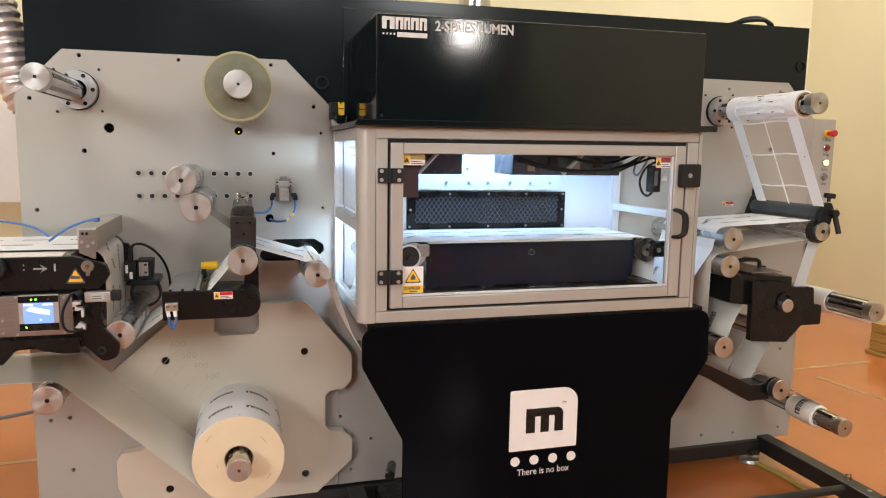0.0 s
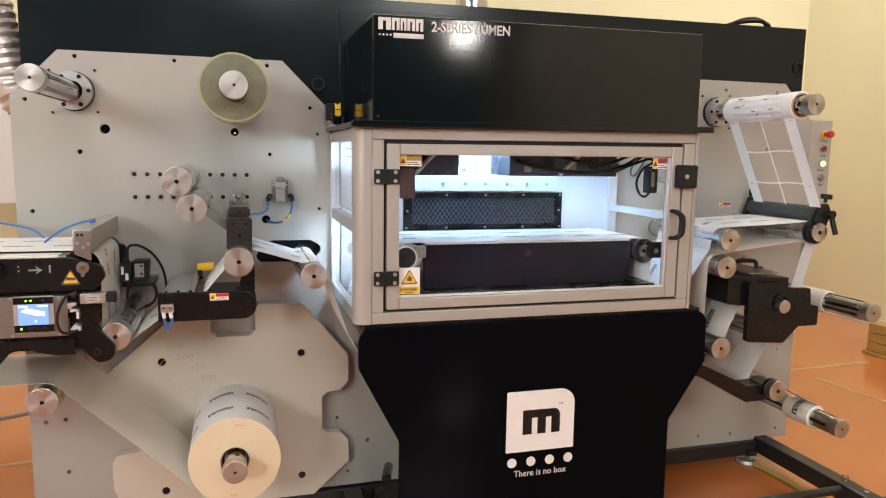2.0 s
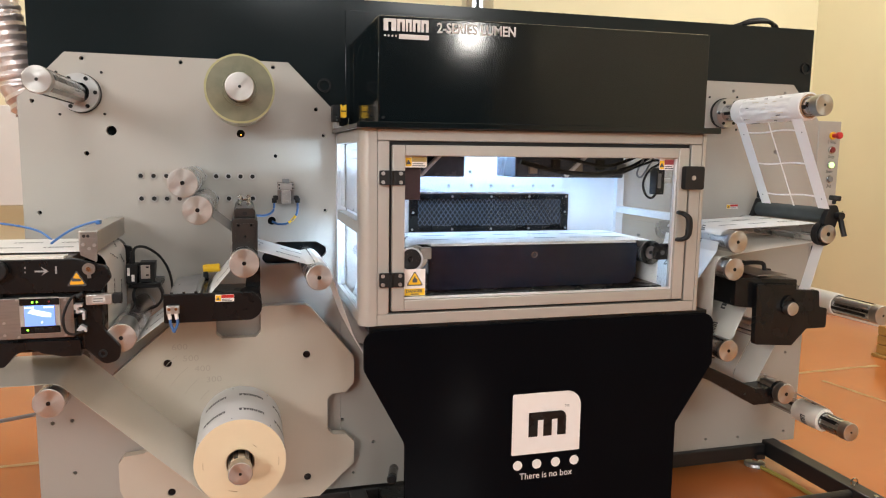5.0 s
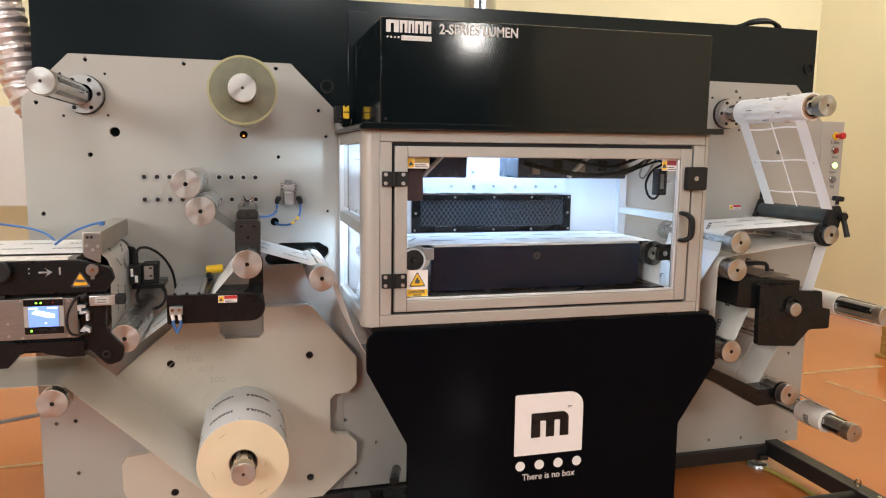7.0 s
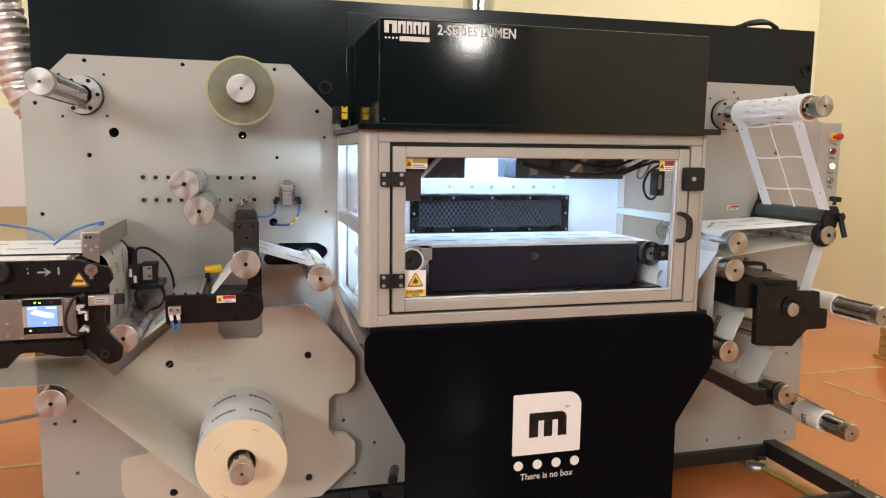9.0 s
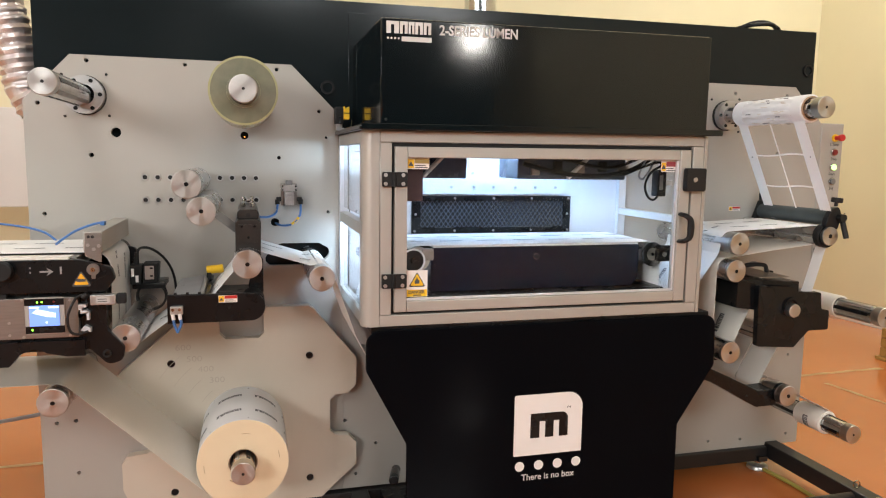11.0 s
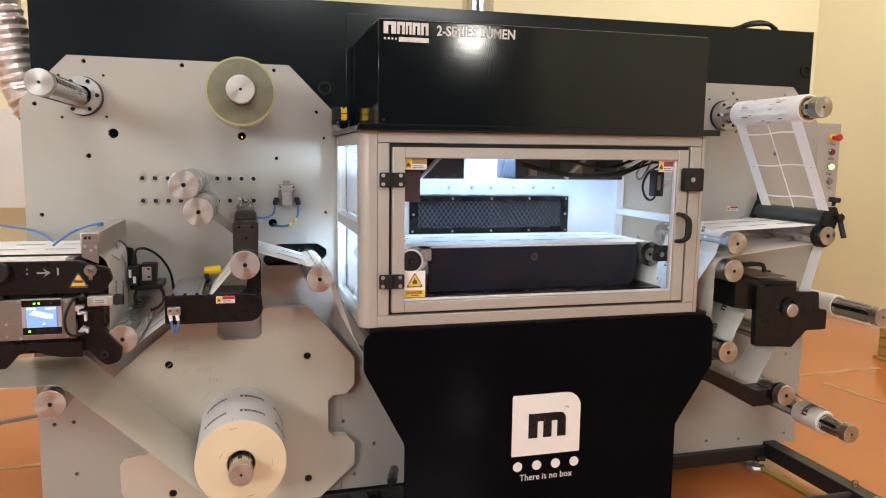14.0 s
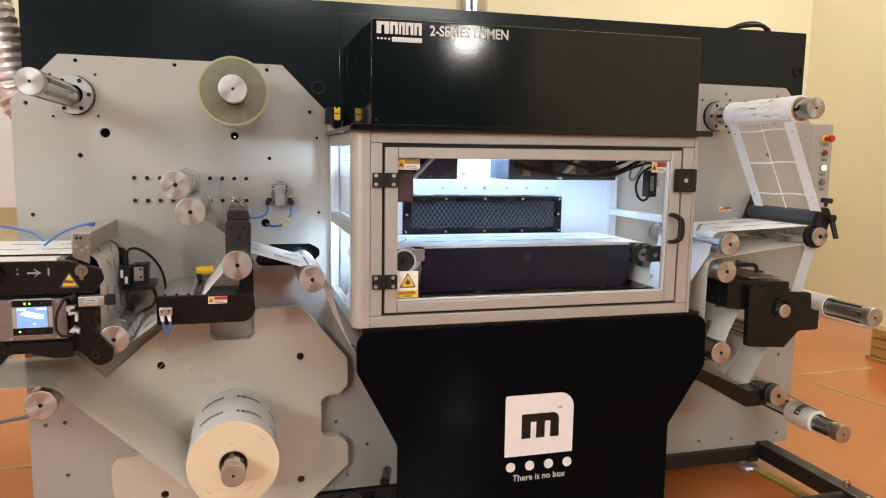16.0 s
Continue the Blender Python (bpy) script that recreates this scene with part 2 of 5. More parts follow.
def slab(outline, y0, y1, holes=(), bm=None, b=0.0):
    """A plate in the x-z plane from y0 to y1, with outline and holes given as lists of (x, z)."""
    bm = bm or bmesh.new()
    sides = []
    for y in (y0, y1):
        loops, edges = [], []
        for loop in (outline, *holes):
            vs = [bm.verts.new((x, y, z)) for x, z in loop]
            edges += [bm.edges.new((vs[i], vs[(i + 1) % len(vs)])) for i in range(len(vs))]
            loops.append(vs)
        if holes:
            bmesh.ops.triangle_fill(bm, use_beauty=True, use_dissolve=False, edges=edges)
        else:
            bm.faces.new(loops[0])
        sides.append(loops)
    for A, B in zip(*sides):
        for i in range(len(A)):
            j = (i + 1) % len(A)
            bm.faces.new((A[i], A[j], B[j], B[i]))
    bmesh.ops.recalc_face_normals(bm, faces=bm.faces)
    if b:
        es = [e for e in bm.edges if len(e.link_faces) == 2 and abs(e.calc_face_angle(0) - 1.5708) < 0.1
              and abs(e.verts[0].co.y - e.verts[1].co.y) < 1e-6]
        bmesh.ops.bevel(bm, geom=es, offset=b, segments=2, profile=0.5, affect="EDGES", clamp_overlap=True)
    return bm


def circle(x, z, r, n=20):
    return [(x + r * math.sin(2 * math.pi * i / n), z + r * math.cos(2 * math.pi * i / n)) for i in range(n)]


def rounded(points, radii, n=6):
    """The outline of points with the corner radii given."""
    out = []
    k = len(points)
    for i, (p, r) in enumerate(zip(points, radii)):
        p = Vector(p)
        if r <= 0:
            out.append(tuple(p))
            continue
        a, c = (Vector(points[i - 1]) - p).normalized(), (Vector(points[(i + 1) % k]) - p).normalized()
        half = math.acos(max(-1, min(1, a.dot(c)))) / 2
        t = r / math.tan(half)
        o = p + (a + c).normalized() * (r / math.sin(half))
        s, e = p + a * t - o, p + c * t - o
        for j in range(n + 1):
            v = s.lerp(e, j / n)
            v = v.normalized() * r
            out.append(tuple(o + v))
    return out


def rrect(x0, x1, z0, z1, r, n=5):
    return rounded([(x0, z0), (x1, z0), (x1, z1), (x0, z1)], [r] * 4, n)


def tube(pts, r, seg=10, bm=None, sub=6):
    """A bent tube through pts (smoothed)."""
    bm = bm or bmesh.new()
    P = [Vector(p) for p in pts]
    Q = []
    for i in range(len(P) - 1):
        p0, p1, p2, p3 = P[max(i - 1, 0)], P[i], P[i + 1], P[min(i + 2, len(P) - 1)]
        for j in range(sub):
            t = j / sub
            Q.append(0.5 * (2 * p1 + (p2 - p0) * t + (2 * p0 - 5 * p1 + 4 * p2 - p3) * t * t + (3 * p1 - p0 - 3 * p2 + p3) * t ** 3))
    Q.append(P[-1])
    rows, up = [], Vector((0.13, 0.31, 0.94))
    for i, q in enumerate(Q):
        d = (Q[min(i + 1, len(Q) - 1)] - Q[max(i - 1, 0)]).normalized()
        u = d.cross(up)
        u = u.normalized() if u.length > 1e-4 else d.orthogonal().normalized()
        w = d.cross(u)
        rows.append([bm.verts.new(q + r * (math.cos(2 * math.pi * k / seg) * u + math.sin(2 * math.pi * k / seg) * w)) for k in range(seg)])
    for A, B in zip(rows, rows[1:]):
        for k in range(seg):
            bm.faces.new((A[k], A[(k + 1) % seg], B[(k + 1) % seg], B[k]))
    bm.faces.new(rows[0][::-1])
    bm.faces.new(rows[-1])
    return bm


def lettering(name, body, size, material, parent, m, depth=0.0006, label="", wide=1.0, bold=0.0):
    """Raised letters in the built-in font; m places their left lower corner, text in the local x-y plane."""
    cu = bpy.data.curves.new(name, "FONT")
    cu.body, cu.size, cu.extrude = body, size, depth
    cu.resolution_u, cu.offset = 3, bold
    tmp = bpy.data.objects.new("tmp", cu)
    scene.collection.objects.link(tmp)
    me = bpy.data.meshes.new_from_object(tmp.evaluated_get(bpy.context.evaluated_depsgraph_get()))
    bpy.data.objects.remove(tmp)
    bpy.data.curves.remove(cu)
    me.transform(Matrix.Translation(-ORG[parent.name]) @ m @ Matrix.Diagonal((wide, 1, 1, 1)))
    me.materials.clear()
    me.materials.append(material)
    ob = new(name, me)
    ob.parent = parent
    ORG[ob.name] = ORG[parent.name]
    if label:
        ob["label"] = label
    return ob


def front(x, y, z):
    """The pose of writing on a face that looks towards -y."""
    return pose(x, y, z, 90, 0, 0)


def screws(parent, spots, y, r=0.006, h=0.004, material=None, name="screw"):
    for x, z in spots:
        part(name, ycyl(x, z, r, y - h, y, 14), material or CHROME, parent)

# ---- the hall ----
x0, x1, y0, y1, H = HALL
single("floor", box(x0 - .2, x1 + .2, y0 - .2, y1 + .2, -0.2, 0), FLOORM, (0, 0, 0), "glossy orange epoxy factory floor with scuffs and pale joints", "floor", kind="structure")
single("wall_back", box(x0, x1, y1, y1 + .2, 0, H), WALL, (0, y1, 0), "cream painted hall wall behind the press", "wall", kind="structure")
single("wall_side", box(x1, x1 + .2, y0, y1 + .2, 0, H), WALL, (x1, 0, 0), "cream painted side wall of the hall", "wall", kind="structure")
single("wall_far_side", box(x0 - .2, x0, y0, y1 + .2, 0, H), WALL, (x0, 0, 0), "cream painted side wall of the hall", "wall", kind="structure")
single("wall_front", box(x0, x1, y0 - .2, y0, 0, H), FARWALL, (0, y0, 0), "dark grey hall wall across from the press", "wall", kind="structure")
single("ceiling", box(x0, x1, y0, y1, H, H + .2), CEILM, (0, 0, H), "pale painted hall ceiling", "ceiling", kind="structure")
single("baseboard", box(x1 - 0.015, x1, y0, y1, 0, 0.05, 0.003), BOARD, (x1, 0, 0), "pale skirting along the side wall", "baseboard", kind="structure")
# bodies of the added panels, all out of view, placed for their light
for cx, cy, watts, cz, turned in CEIL:
    t = thing("ceiling_light", (cx, cy, cz), "square white light panel, switched on, added out of view to light the press", "ceiling light", "hall ceiling lights")
    tilted = lamp_pose(cx, cy, cz, turned)
    for nm, m_, z_, w_, th_ in (("frame", ALUW, .045, .66, .05), ("diffuser", LAMPM, .012, .61, .014)):
        bm = box(-w_, w_, -w_, w_, z_ - th_ / 2 + .008, z_ + th_ / 2 + .008, .003)
        bmesh.ops.transform(bm, matrix=tilted, verts=bm.verts)
        part(nm, bm, m_, t)
    part("hanger", rod((cx, cy, cz + .04), (cx, cy, H), .02, 12), ALUW, t)
t = thing("flood_lamp", (4.05, -10.3, 3.24), "bright white flood lamp on the far hall wall", "lamp")
part("housing", box(3.73, 4.37, -10.50, -10.32, 2.92, 3.56, .02), BLACKPL, t)
part("bracket", rod((4.05, -10.45, 3.24), (4.05, -12.0, 3.24), 0.03), BLACKPL, t)
part("lens", box(3.88, 4.22, -10.325, -10.30, 3.07, 3.41), mat("flood_lens", (1.0, 0.93, 0.82), glow=20.0), t)
# worn tape lines on the floor
fl = bpy.data.objects["floor"]
for (ax, ay), (bx, by), w in (((3.35, 1.02), (4.12, 1.04), 0.034), ((3.54, 0.87), (3.63, 0.15), 0.030), ((-1.6, 0.65), (-0.2, 0.72), 0.03)):
    a, b = Vector((ax, ay, 0.0015)), Vector((bx, by, 0.0015))
    n = Vector((-(b - a).y, (b - a).x, 0)).normalized() * w / 2
    bm = bmesh.new()
    N = 14
    L = [bm.verts.new(a.lerp(b, i / N) + n * random.uniform(.5, 1.2)) for i in range(N + 1)]
    R = [bm.verts.new(a.lerp(b, i / N) - n * random.uniform(.5, 1.2)) for i in range(N + 1)]
    for i in range(N):
        bm.faces.new((L[i], R[i], R[i + 1], L[i + 1]))
    bmesh.ops.recalc_face_normals(bm, faces=bm.faces)
    part("joint", bm, JOINT, fl)

# crate on the floor
t = thing("wooden_crate", (4.42, 1.01, 0), "small golden-brown wooden crate standing on the floor", "crate")
part("base", box(4.185, 4.655, .775, 1.235, 0, .022, .004), WOOD, t)
for k in range(3):
    part("board", box(4.20, 4.22, .80, 1.215, .026 + k * .061, .083 + k * .061, .004), WOOD, t)
    part("board", box(4.2205, 4.64, .79, .81, .026 + k * .061, .083 + k * .061, .004), WOOD, t)
part("panel", box(4.222, 4.64, .812, 1.215, .0225, .20), WOOD, t)
t.location = t.location + Vector((.085, 0, 0))
part("label_plate", box(4.196, 4.1995, .98, 1.05, .055, .085), WHITEINK, t, "small white label")

# board at the back wall
t = thing("wall_board", (-1.0, 1.9, 0), "plain white board standing behind the press", "board")
part("panel", box(-2.2, -.47, 1.88, 1.92, .95, 1.47, .004), BOARD, t)
part("leg", box(-1.9, -1.85, 1.88, 1.92, 0, .95), BOARD, t)
part("leg", box(-.75, -.70, 1.93, 1.95, 0, .95), BOARD, t)

# ---- press: black back cabinet ----
cab = thing("back_cabinet", (1.15, 0.5, 0.09), "long black satin cabinet behind the machine plates", "cabinet")
part("body", slab([(-.22, .12), (2.53, .12), (2.53, 1.748), (-.22, 1.728)], .035, .95), BLACKCAB, cab)
part("cover_plate", box(.70, 1.72, .028, .036, 1.33, 1.70, .002), BLACKCAB, cab)
for x, z in ((.633, 1.46), (2.50, 1.60)):
    part("plug", ring(x, z, .016, .022, .028, .036, 24), BLACKPL, cab)
for x in (1.235,):
    t = thing("exhaust_duct", (x, .30, 1.75), "ribbed foil exhaust hose on a round spigot", "duct")
    bm = ring(x, 0, .050, .060, 0, .075, 40)
    bmesh.ops.rotate(bm, verts=bm.verts, cent=(x, 0, 0), matrix=Matrix.Rotation(radians(90), 3, "X"))
    bmesh.ops.translate(bm, verts=bm.verts, vec=(0, .30, 1.755 - min(v.co.z for v in bm.verts)))
    part("spigot", bm, CHROME, t)


def foil_hose(name, path, r, label):
    """A ribbed and crumpled foil hose along path."""
    bm = bmesh.new()
    P = [Vector(p) for p in path]
    L = [0]
    for a, b in zip(P, P[1:]):
        L.append(L[-1] + (b - a).length)
    n, seg, rows = int(L[-1] / 0.007), 30, []
    for i in range(n + 1):
        s = L[-1] * i / n
        k = max(j for j in range(len(P) - 1) if L[j] <= s + 1e-9)
        q = P[k].lerp(P[k + 1], (s - L[k]) / (L[k + 1] - L[k]))
        d = (P[k + 1] - P[k]).normalized()
        u = d.orthogonal().normalized()
        w = d.cross(u)
        row = []
        for j in range(seg):
            a = 2 * math.pi * j / seg
            o = math.cos(a) * u + math.sin(a) * w
            wob = noise.noise(Vector((s * 60, math.cos(a) * 3, math.sin(a) * 3))) + .6 * noise.noise(Vector((s * 150, math.cos(a) * 8, math.sin(a) * 8)))
            rr = r * (1 + 0.055 * math.sin(2 * math.pi * s / 0.030 + 0.4 * wob) + 0.05 * wob)
            row.append(bm.verts.new(q + o * rr))
        rows.append(row)
    for A, B in zip(rows, rows[1:]):
        for j in range(seg):
            bm.faces.new((A[j], A[(j + 1) % seg], B[(j + 1) % seg], B[j]))
    bmesh.ops.recalc_face_normals(bm, faces=bm.faces)
    return single(name, bm, FOIL, path[0], label, "duct")


foil_hose("foil_hose", [(-.21, .30, 1.33), (-.275, .30, 1.37), (-.31, .30, 1.44), (-.335, .30, 1.56), (-.38, .30, 1.75), (-.45, .30, 2.2)], .062, "ribbed silver foil exhaust hose behind the machine plate")
foil_hose("foil_hose", [(1.235, .30, 1.822), (1.235, .30, 2.4)], .055, "ribbed silver foil hose rising from the cabinet")
t = thing("cable_coil", (2.34, .10, 1.752), "black cable coil lying on the cabinet", "cable")
part("cable", tube([(2.25, .13, 1.762), (2.29, .11, 1.780), (2.34, .10, 1.786), (2.39, .11, 1.778), (2.43, .13, 1.764), (2.39, .19, 1.764), (2.30, .20, 1.764), (2.26, .16, 1.766), (2.29, .09, 1.772), (2.36, .085, 1.776), (2.41, .12, 1.770)], .008), BLACKPL, t)

# ---- machine plates ----
hx = [.076 + .0365 * i for i in range(10) if i not in (3, 4)]
LH = [circle(x, z, r, 14) for x, z, r in ((-.207, 1.379, .006), (-.072, 1.506, .006), (.2, 1.507, .006), (.471, 1.505, .006), (.602, 1.38, .006),
      (.625, 1.298, .005), (-.07, 1.231, .007), (.475, 1.231, .006), (-.204, 1.056, .006), (.629, 1.058, .005), (-.202, .41, .006),
      (-.148, .414, .006), (-.147, .245, .006), (.46, 1.025, .0135))]
LH += [circle(0, 1.299, .0145, 20), circle(.37, 1.299, .0125, 20)]
LH += [rounded([(.40, .885), (.60, .885), (.645, .93), (.60, .957), (.47, .957)], [.02, .03, .02, .02, .03])]
lp = thing("machine_plate", (.2, 0.01, .10), "large grey powder-coated machine plate with drilled holes", "machine plate", "machine plates")
part("plate", slab([(-.246, .10), (.676, .10), (.676, 1.36), (.654, 1.384), (.517, 1.522), (-.117, 1.522), (-.246, 1.387)], 0, .02, LH), GREY, lp, soft=False)
for i in range(10):
    for z in (1.166, 1.097):
        x = .076 + .0363 * i
        part("bushing", ring(x, z, .0066, .0104, -.0025, .001, 18), ZINC, lp)
        part("bore", ycyl(x, z, .0067, -.001, .0005, 14), DARK, lp)
part("indicator", ycyl(.3705, 1.2955, .0022, .014, .019, 10), mat("orange_indicator", (1.0, 0.35, 0.05), glow=4.0), lp, "tiny lit orange indicator")
mid = thing("machine_plate", (1.2, .012, .10), "grey machine plate behind the curing chamber", "machine plate", "machine plates")
part("plate", slab([(.677, .10), (1.70, .10), (1.70, .80), (.677, .80)], 0, .02, [circle(.79, .255, .006, 12), circle(.683, .344, .006, 12), circle(.72, .15, .005, 12)]), GREY, mid, soft=False)
rp = thing("machine_plate", (2.2, .01, .10), "grey powder-coated machine plate carrying the rewind shafts", "machine plate", "machine plates")
RH = [circle(x, z, r, 12) for x, z, r in ((2.153, 1.497, .006), (2.385, 1.497, .006), (2.40, .52, .006), (2.48, .47, .006), (2.06, .395, .006), (2.13, .135, .006), (2.28, .13, .006), (2.50, .135, .006), (2.36, 1.275, .009))]
part("plate", slab([(1.701, .095), (2.555, .095), (2.555, 1.395), (2.421, 1.531), (1.701, 1.531)], 0, .02, RH), GREY, rp, soft=False)

# operating panel with four buttons
t = thing("operating_panel", (2.61, .02, .85), "grey operating panel with red, lit green and black push buttons", "control panel")
part("housing", slab([(2.5548, .84), (2.60, .84), (2.66, 1.06), (2.66, 1.398), (2.5548, 1.398)], -.004, .14, b=.003), GREY, t)
for nm, z, m, lab in (("emergency_stop", 1.342, RED, "red mushroom emergency stop on a yellow collar"), ("stop_button", 1.286, DARKRED, "dark red push button"),
                      ("start_button", 1.227, GREENCAP, "lit green push button"), ("jog_button", 1.171, BLACKPL, "black push button")):
    x = 2.619
    base = part(nm, ycyl(x, z, .015, -.012, -.004, 24, b=.002), YELLOW if nm[0] == "e" else CHROME, t, lab)
    if nm[0] == "e":
        bm = ycyl(x, z, .0085, -.034, -.012, 20)
        part("cap", ycyl(x, z, .0135, -.047, -.032, 24, bm, b=.004), m, base)
    else:
        part("cap", ycyl(x, z, .0115, -.017, -.0115, 24, b=.002), m if nm != "jog_button" else CABLE, base)
for body, z in (("E Stop", 1.312), ("Stop", 1.255), ("Start", 1.196), ("Jog", 1.14)):
    lettering("lettering", body, .016, INK, t, front(2.626 - .0045 * len(body), -.0045, z), .0003)
part("socket", box(2.560, 2.60, -.012, -.004, .855, .905, .002), BLACKPL, t)

# ---- unwind plate with its diameter scale ----
up = thing("unwind_plate", (.35, -.02, .10), "warm grey notched unwind plate with engraved diameter scale", "machine plate")
U = [(-.02, .56), (.19, .742), (.283, .742), (.283, .675), (.30, .658), (.403, .658), (.419, .675), (.419, .745), (.43, .757), (.56, .757), (.578, .745),
     (.716, .575), (.716, .485), (.69, .455), (.645, .452), (.628, .435), (.628, .33), (.645, .312), (.69, .308), (.716, .28), (.716, .205), (.60, .10), (.02, .10), (-.015, .19), (-.016, .275), (.0, .298), (.06, .304), (.09, .33)]
part("plate", slab(U, -.04, -.005, [circle(.137, .588, .0125, 18), circle(.562, .591, .0125, 18), circle(.136, .167, .0125, 18), circle(.561, .171, .0125, 18)]), UNW, up, soft=False)
for x, z in ((.137, .588), (.562, .591), (.136, .167), (.561, .171)):
    part("bolt", ycyl(x, z, .0115, -.037, -.006, 18), BLACK, up)
for k, (body, x, z) in enumerate((("600", .149, .630), ("500", .181, .592), ("400", .215, .557), ("300", .248, .520))):
    r = .30 - .05 * k
    lettering("engraving", body, .026, mat("engraved_grey", (.515, .445, .365), (.47, .405, .33), .6), up, front(x, -.0402, z), .0002, wide=1.25)
    bm = bmesh.new()
    ring(.351, .376, r - .0006, r + .0006, -.0405, -.040, 160, bm)
    bmesh.ops.delete(bm, geom=[v for v in bm.verts if not (-1.02 < math.atan2(v.co.x - .351, v.co.z - .376) < -.66)], context="VERTS")
    part("scale_arc", bm, bpy.data.materials["engraved_grey"], up)

# ---- rollers ----
ROLLERS = []


def roller(x, z, r, y0, y1, spin=1, name="idler_roller", label="polished aluminium idler roller with a turned end face", hole=.0055, cap=None):
    t = thing(name, (x, y1, z), label, "roller", "idler rollers")
    part("barrel", ycyl(x, z, r * .985, y0 + .012, y1, 48), BARREL, t)
    part("end_cap", ycyl(x, z, r, y0, y0 + .0118, 48, b=.0015), TURNED, t)
    part("bolt", ycyl(x, z, hole, y0 - .001, y0 + .003, 16), BLACK, t, "dark hexagon socket bolt")
    ROLLERS.append((t, (x, y1, z), r, spin))
    return t


roller(.227, 1.161, .037, -.42, 0)
roller(.261, 1.092, .037, -.42, 0, -1)
roller(.567, .908, .035, -.42, .1)
roller(.069, .769, .0365, -.42, 0, -1)
roller(-.115, .598, .0378, -.38, 0, -1)
roller(1.886, .981, .036, -.42, 0)
roller(1.880, .893, .036, -.42, 0, -1)
roller(1.878, .626, .036, -.42, 0, -1)
roller(2.235, 1.001, .031, -.42, 0, hole=.007)
roller(.373, .952, .0385, -.42, -.02, -1)
part("collar", ring(.095, .816, .037, .0435, -.10, -.078, 40), BLACKPL, lp, "black plastic collar")


# ---- shafts and rolls ----
def shaft(x, z, r, y0, y1, label, phase=0.0, flange=True, name="air_shaft", group="air shafts"):
    """A slotted expanding shaft; its flange stays on the plate."""
    t = thing(name, (x, 0, z), label, "shaft", group)
    part("shaft_body", ycyl(x, z, r * .93, y0 + .03, y1, 48), CHROME, t)
    part("end_cap", ycyl(x, z, r, y0, y0 + .032, 48, b=.002), TURNED, t)
    part("valve", ycyl(x, z, .004, y0 - .001, y0 + .002, 12), DARK, t)
    for k in range(6):
        a = phase + k * math.pi / 3
        rot = Matrix.Rotation(a, 4, "Y")
        bm = box(-.006, .006, y0 + .045, y1 - .03, r * .90, r * .985, .002)
        bmesh.ops.transform(bm, matrix=Matrix.Translation((x, 0, z)) @ rot, verts=bm.verts)
        part("leaf", bm, BLACK if k % 2 else STEEL, t)
    return t


def flange(x, z, label, s=1.0):
    t = thing("shaft_flange", (x, 0, z), label, "flange", "shaft flanges")
    part("gasket", ycyl(x, z, .0635 * s, -.010, 0, 48), BLACK, t)
    part("ring", ring(x, z, .029, .061 * s, -.035, -.010, 48), ZINC, t)
    for k in range(6):
        a = k * math.pi / 3 + .5
        part("bolt", ycyl(x + .05 * s * math.sin(a), z + .05 * s * math.cos(a), .0065 * s, -.037, -.030, 14), BLACK, t)
    for k in range(4):
        a = k * math.pi / 2 + .75
        part("screw", ycyl(x + .085 * math.sin(a), z + .085 * math.cos(a), .004, -.003, 0, 10), DARK, t)


flange(-.078, 1.405, "round steel bearing flange bolted to the grey plate", .90)
flange(2.112, 1.413, "round steel bearing flange bolted to the grey plate", .87)
sh_ul = shaft(-.086, 1.402, .0325, -.435, -.02, "bare steel expanding shaft with turned end cap", .2)
sh_film = shaft(.371, 1.405, .036, -.42, -.0, "steel expanding shaft carrying a film roll", .4)
sh_unw = shaft(.351, .3755, .0325, -.42, -.041, "slotted steel unwind shaft inside a paper roll", .26)
sh_ur = shaft(2.112, 1.413, .0335, -.490, -.02, "slotted steel rewind shaft with turned end cap", .1)
sh_r = shaft(2.478, .718, .034, -.437, 0, "slotted steel rewind shaft with turned end cap", .3)
sh_lr = shaft(2.405, .300, .0325, -.42, 0, "slotted steel rewind shaft with turned end cap", .5)
SPINS = [(sh_unw, .351, .3755, .4987), (sh_ur, 2.112, 1.413, .0656 / .043), (sh_r, 2.478, .718, .0656 / .045), (sh_lr, 2.405, .300, .0656 / .041)]

# transparent film roll
t = thing("film_roll", (.371, 0, 1.407), "roll of yellowish clear film on its shaft", "film roll")
bm = ring(.371, 1.407, .044, .0905, -.33, -.08, 96)
for v in bm.verts:
    d = Vector((v.co.x - .371, v.co.z - 1.407))
    if d.length > .08:
        d *= 1 + .010 * noise.noise(Vector((d.x * 45, v.co.y * 8, d.y * 45))) + .006 * noise.noise(Vector((d.x * 130, v.co.y * 30, d.y * 130)))
        v.co.x, v.co.z = .371 + d.x, 1.407 + d.y
part("winding", bm, FILM, t)
part("side_face", ring(.371, 1.407, .0445, .0850, -.3312, -.3302, 80), FILMSIDE, t, "dull olive winding face")
part("core", ring(.371, 1.407, .0365, .0436, -.332, -.078, 48), FILMSIDE, t)


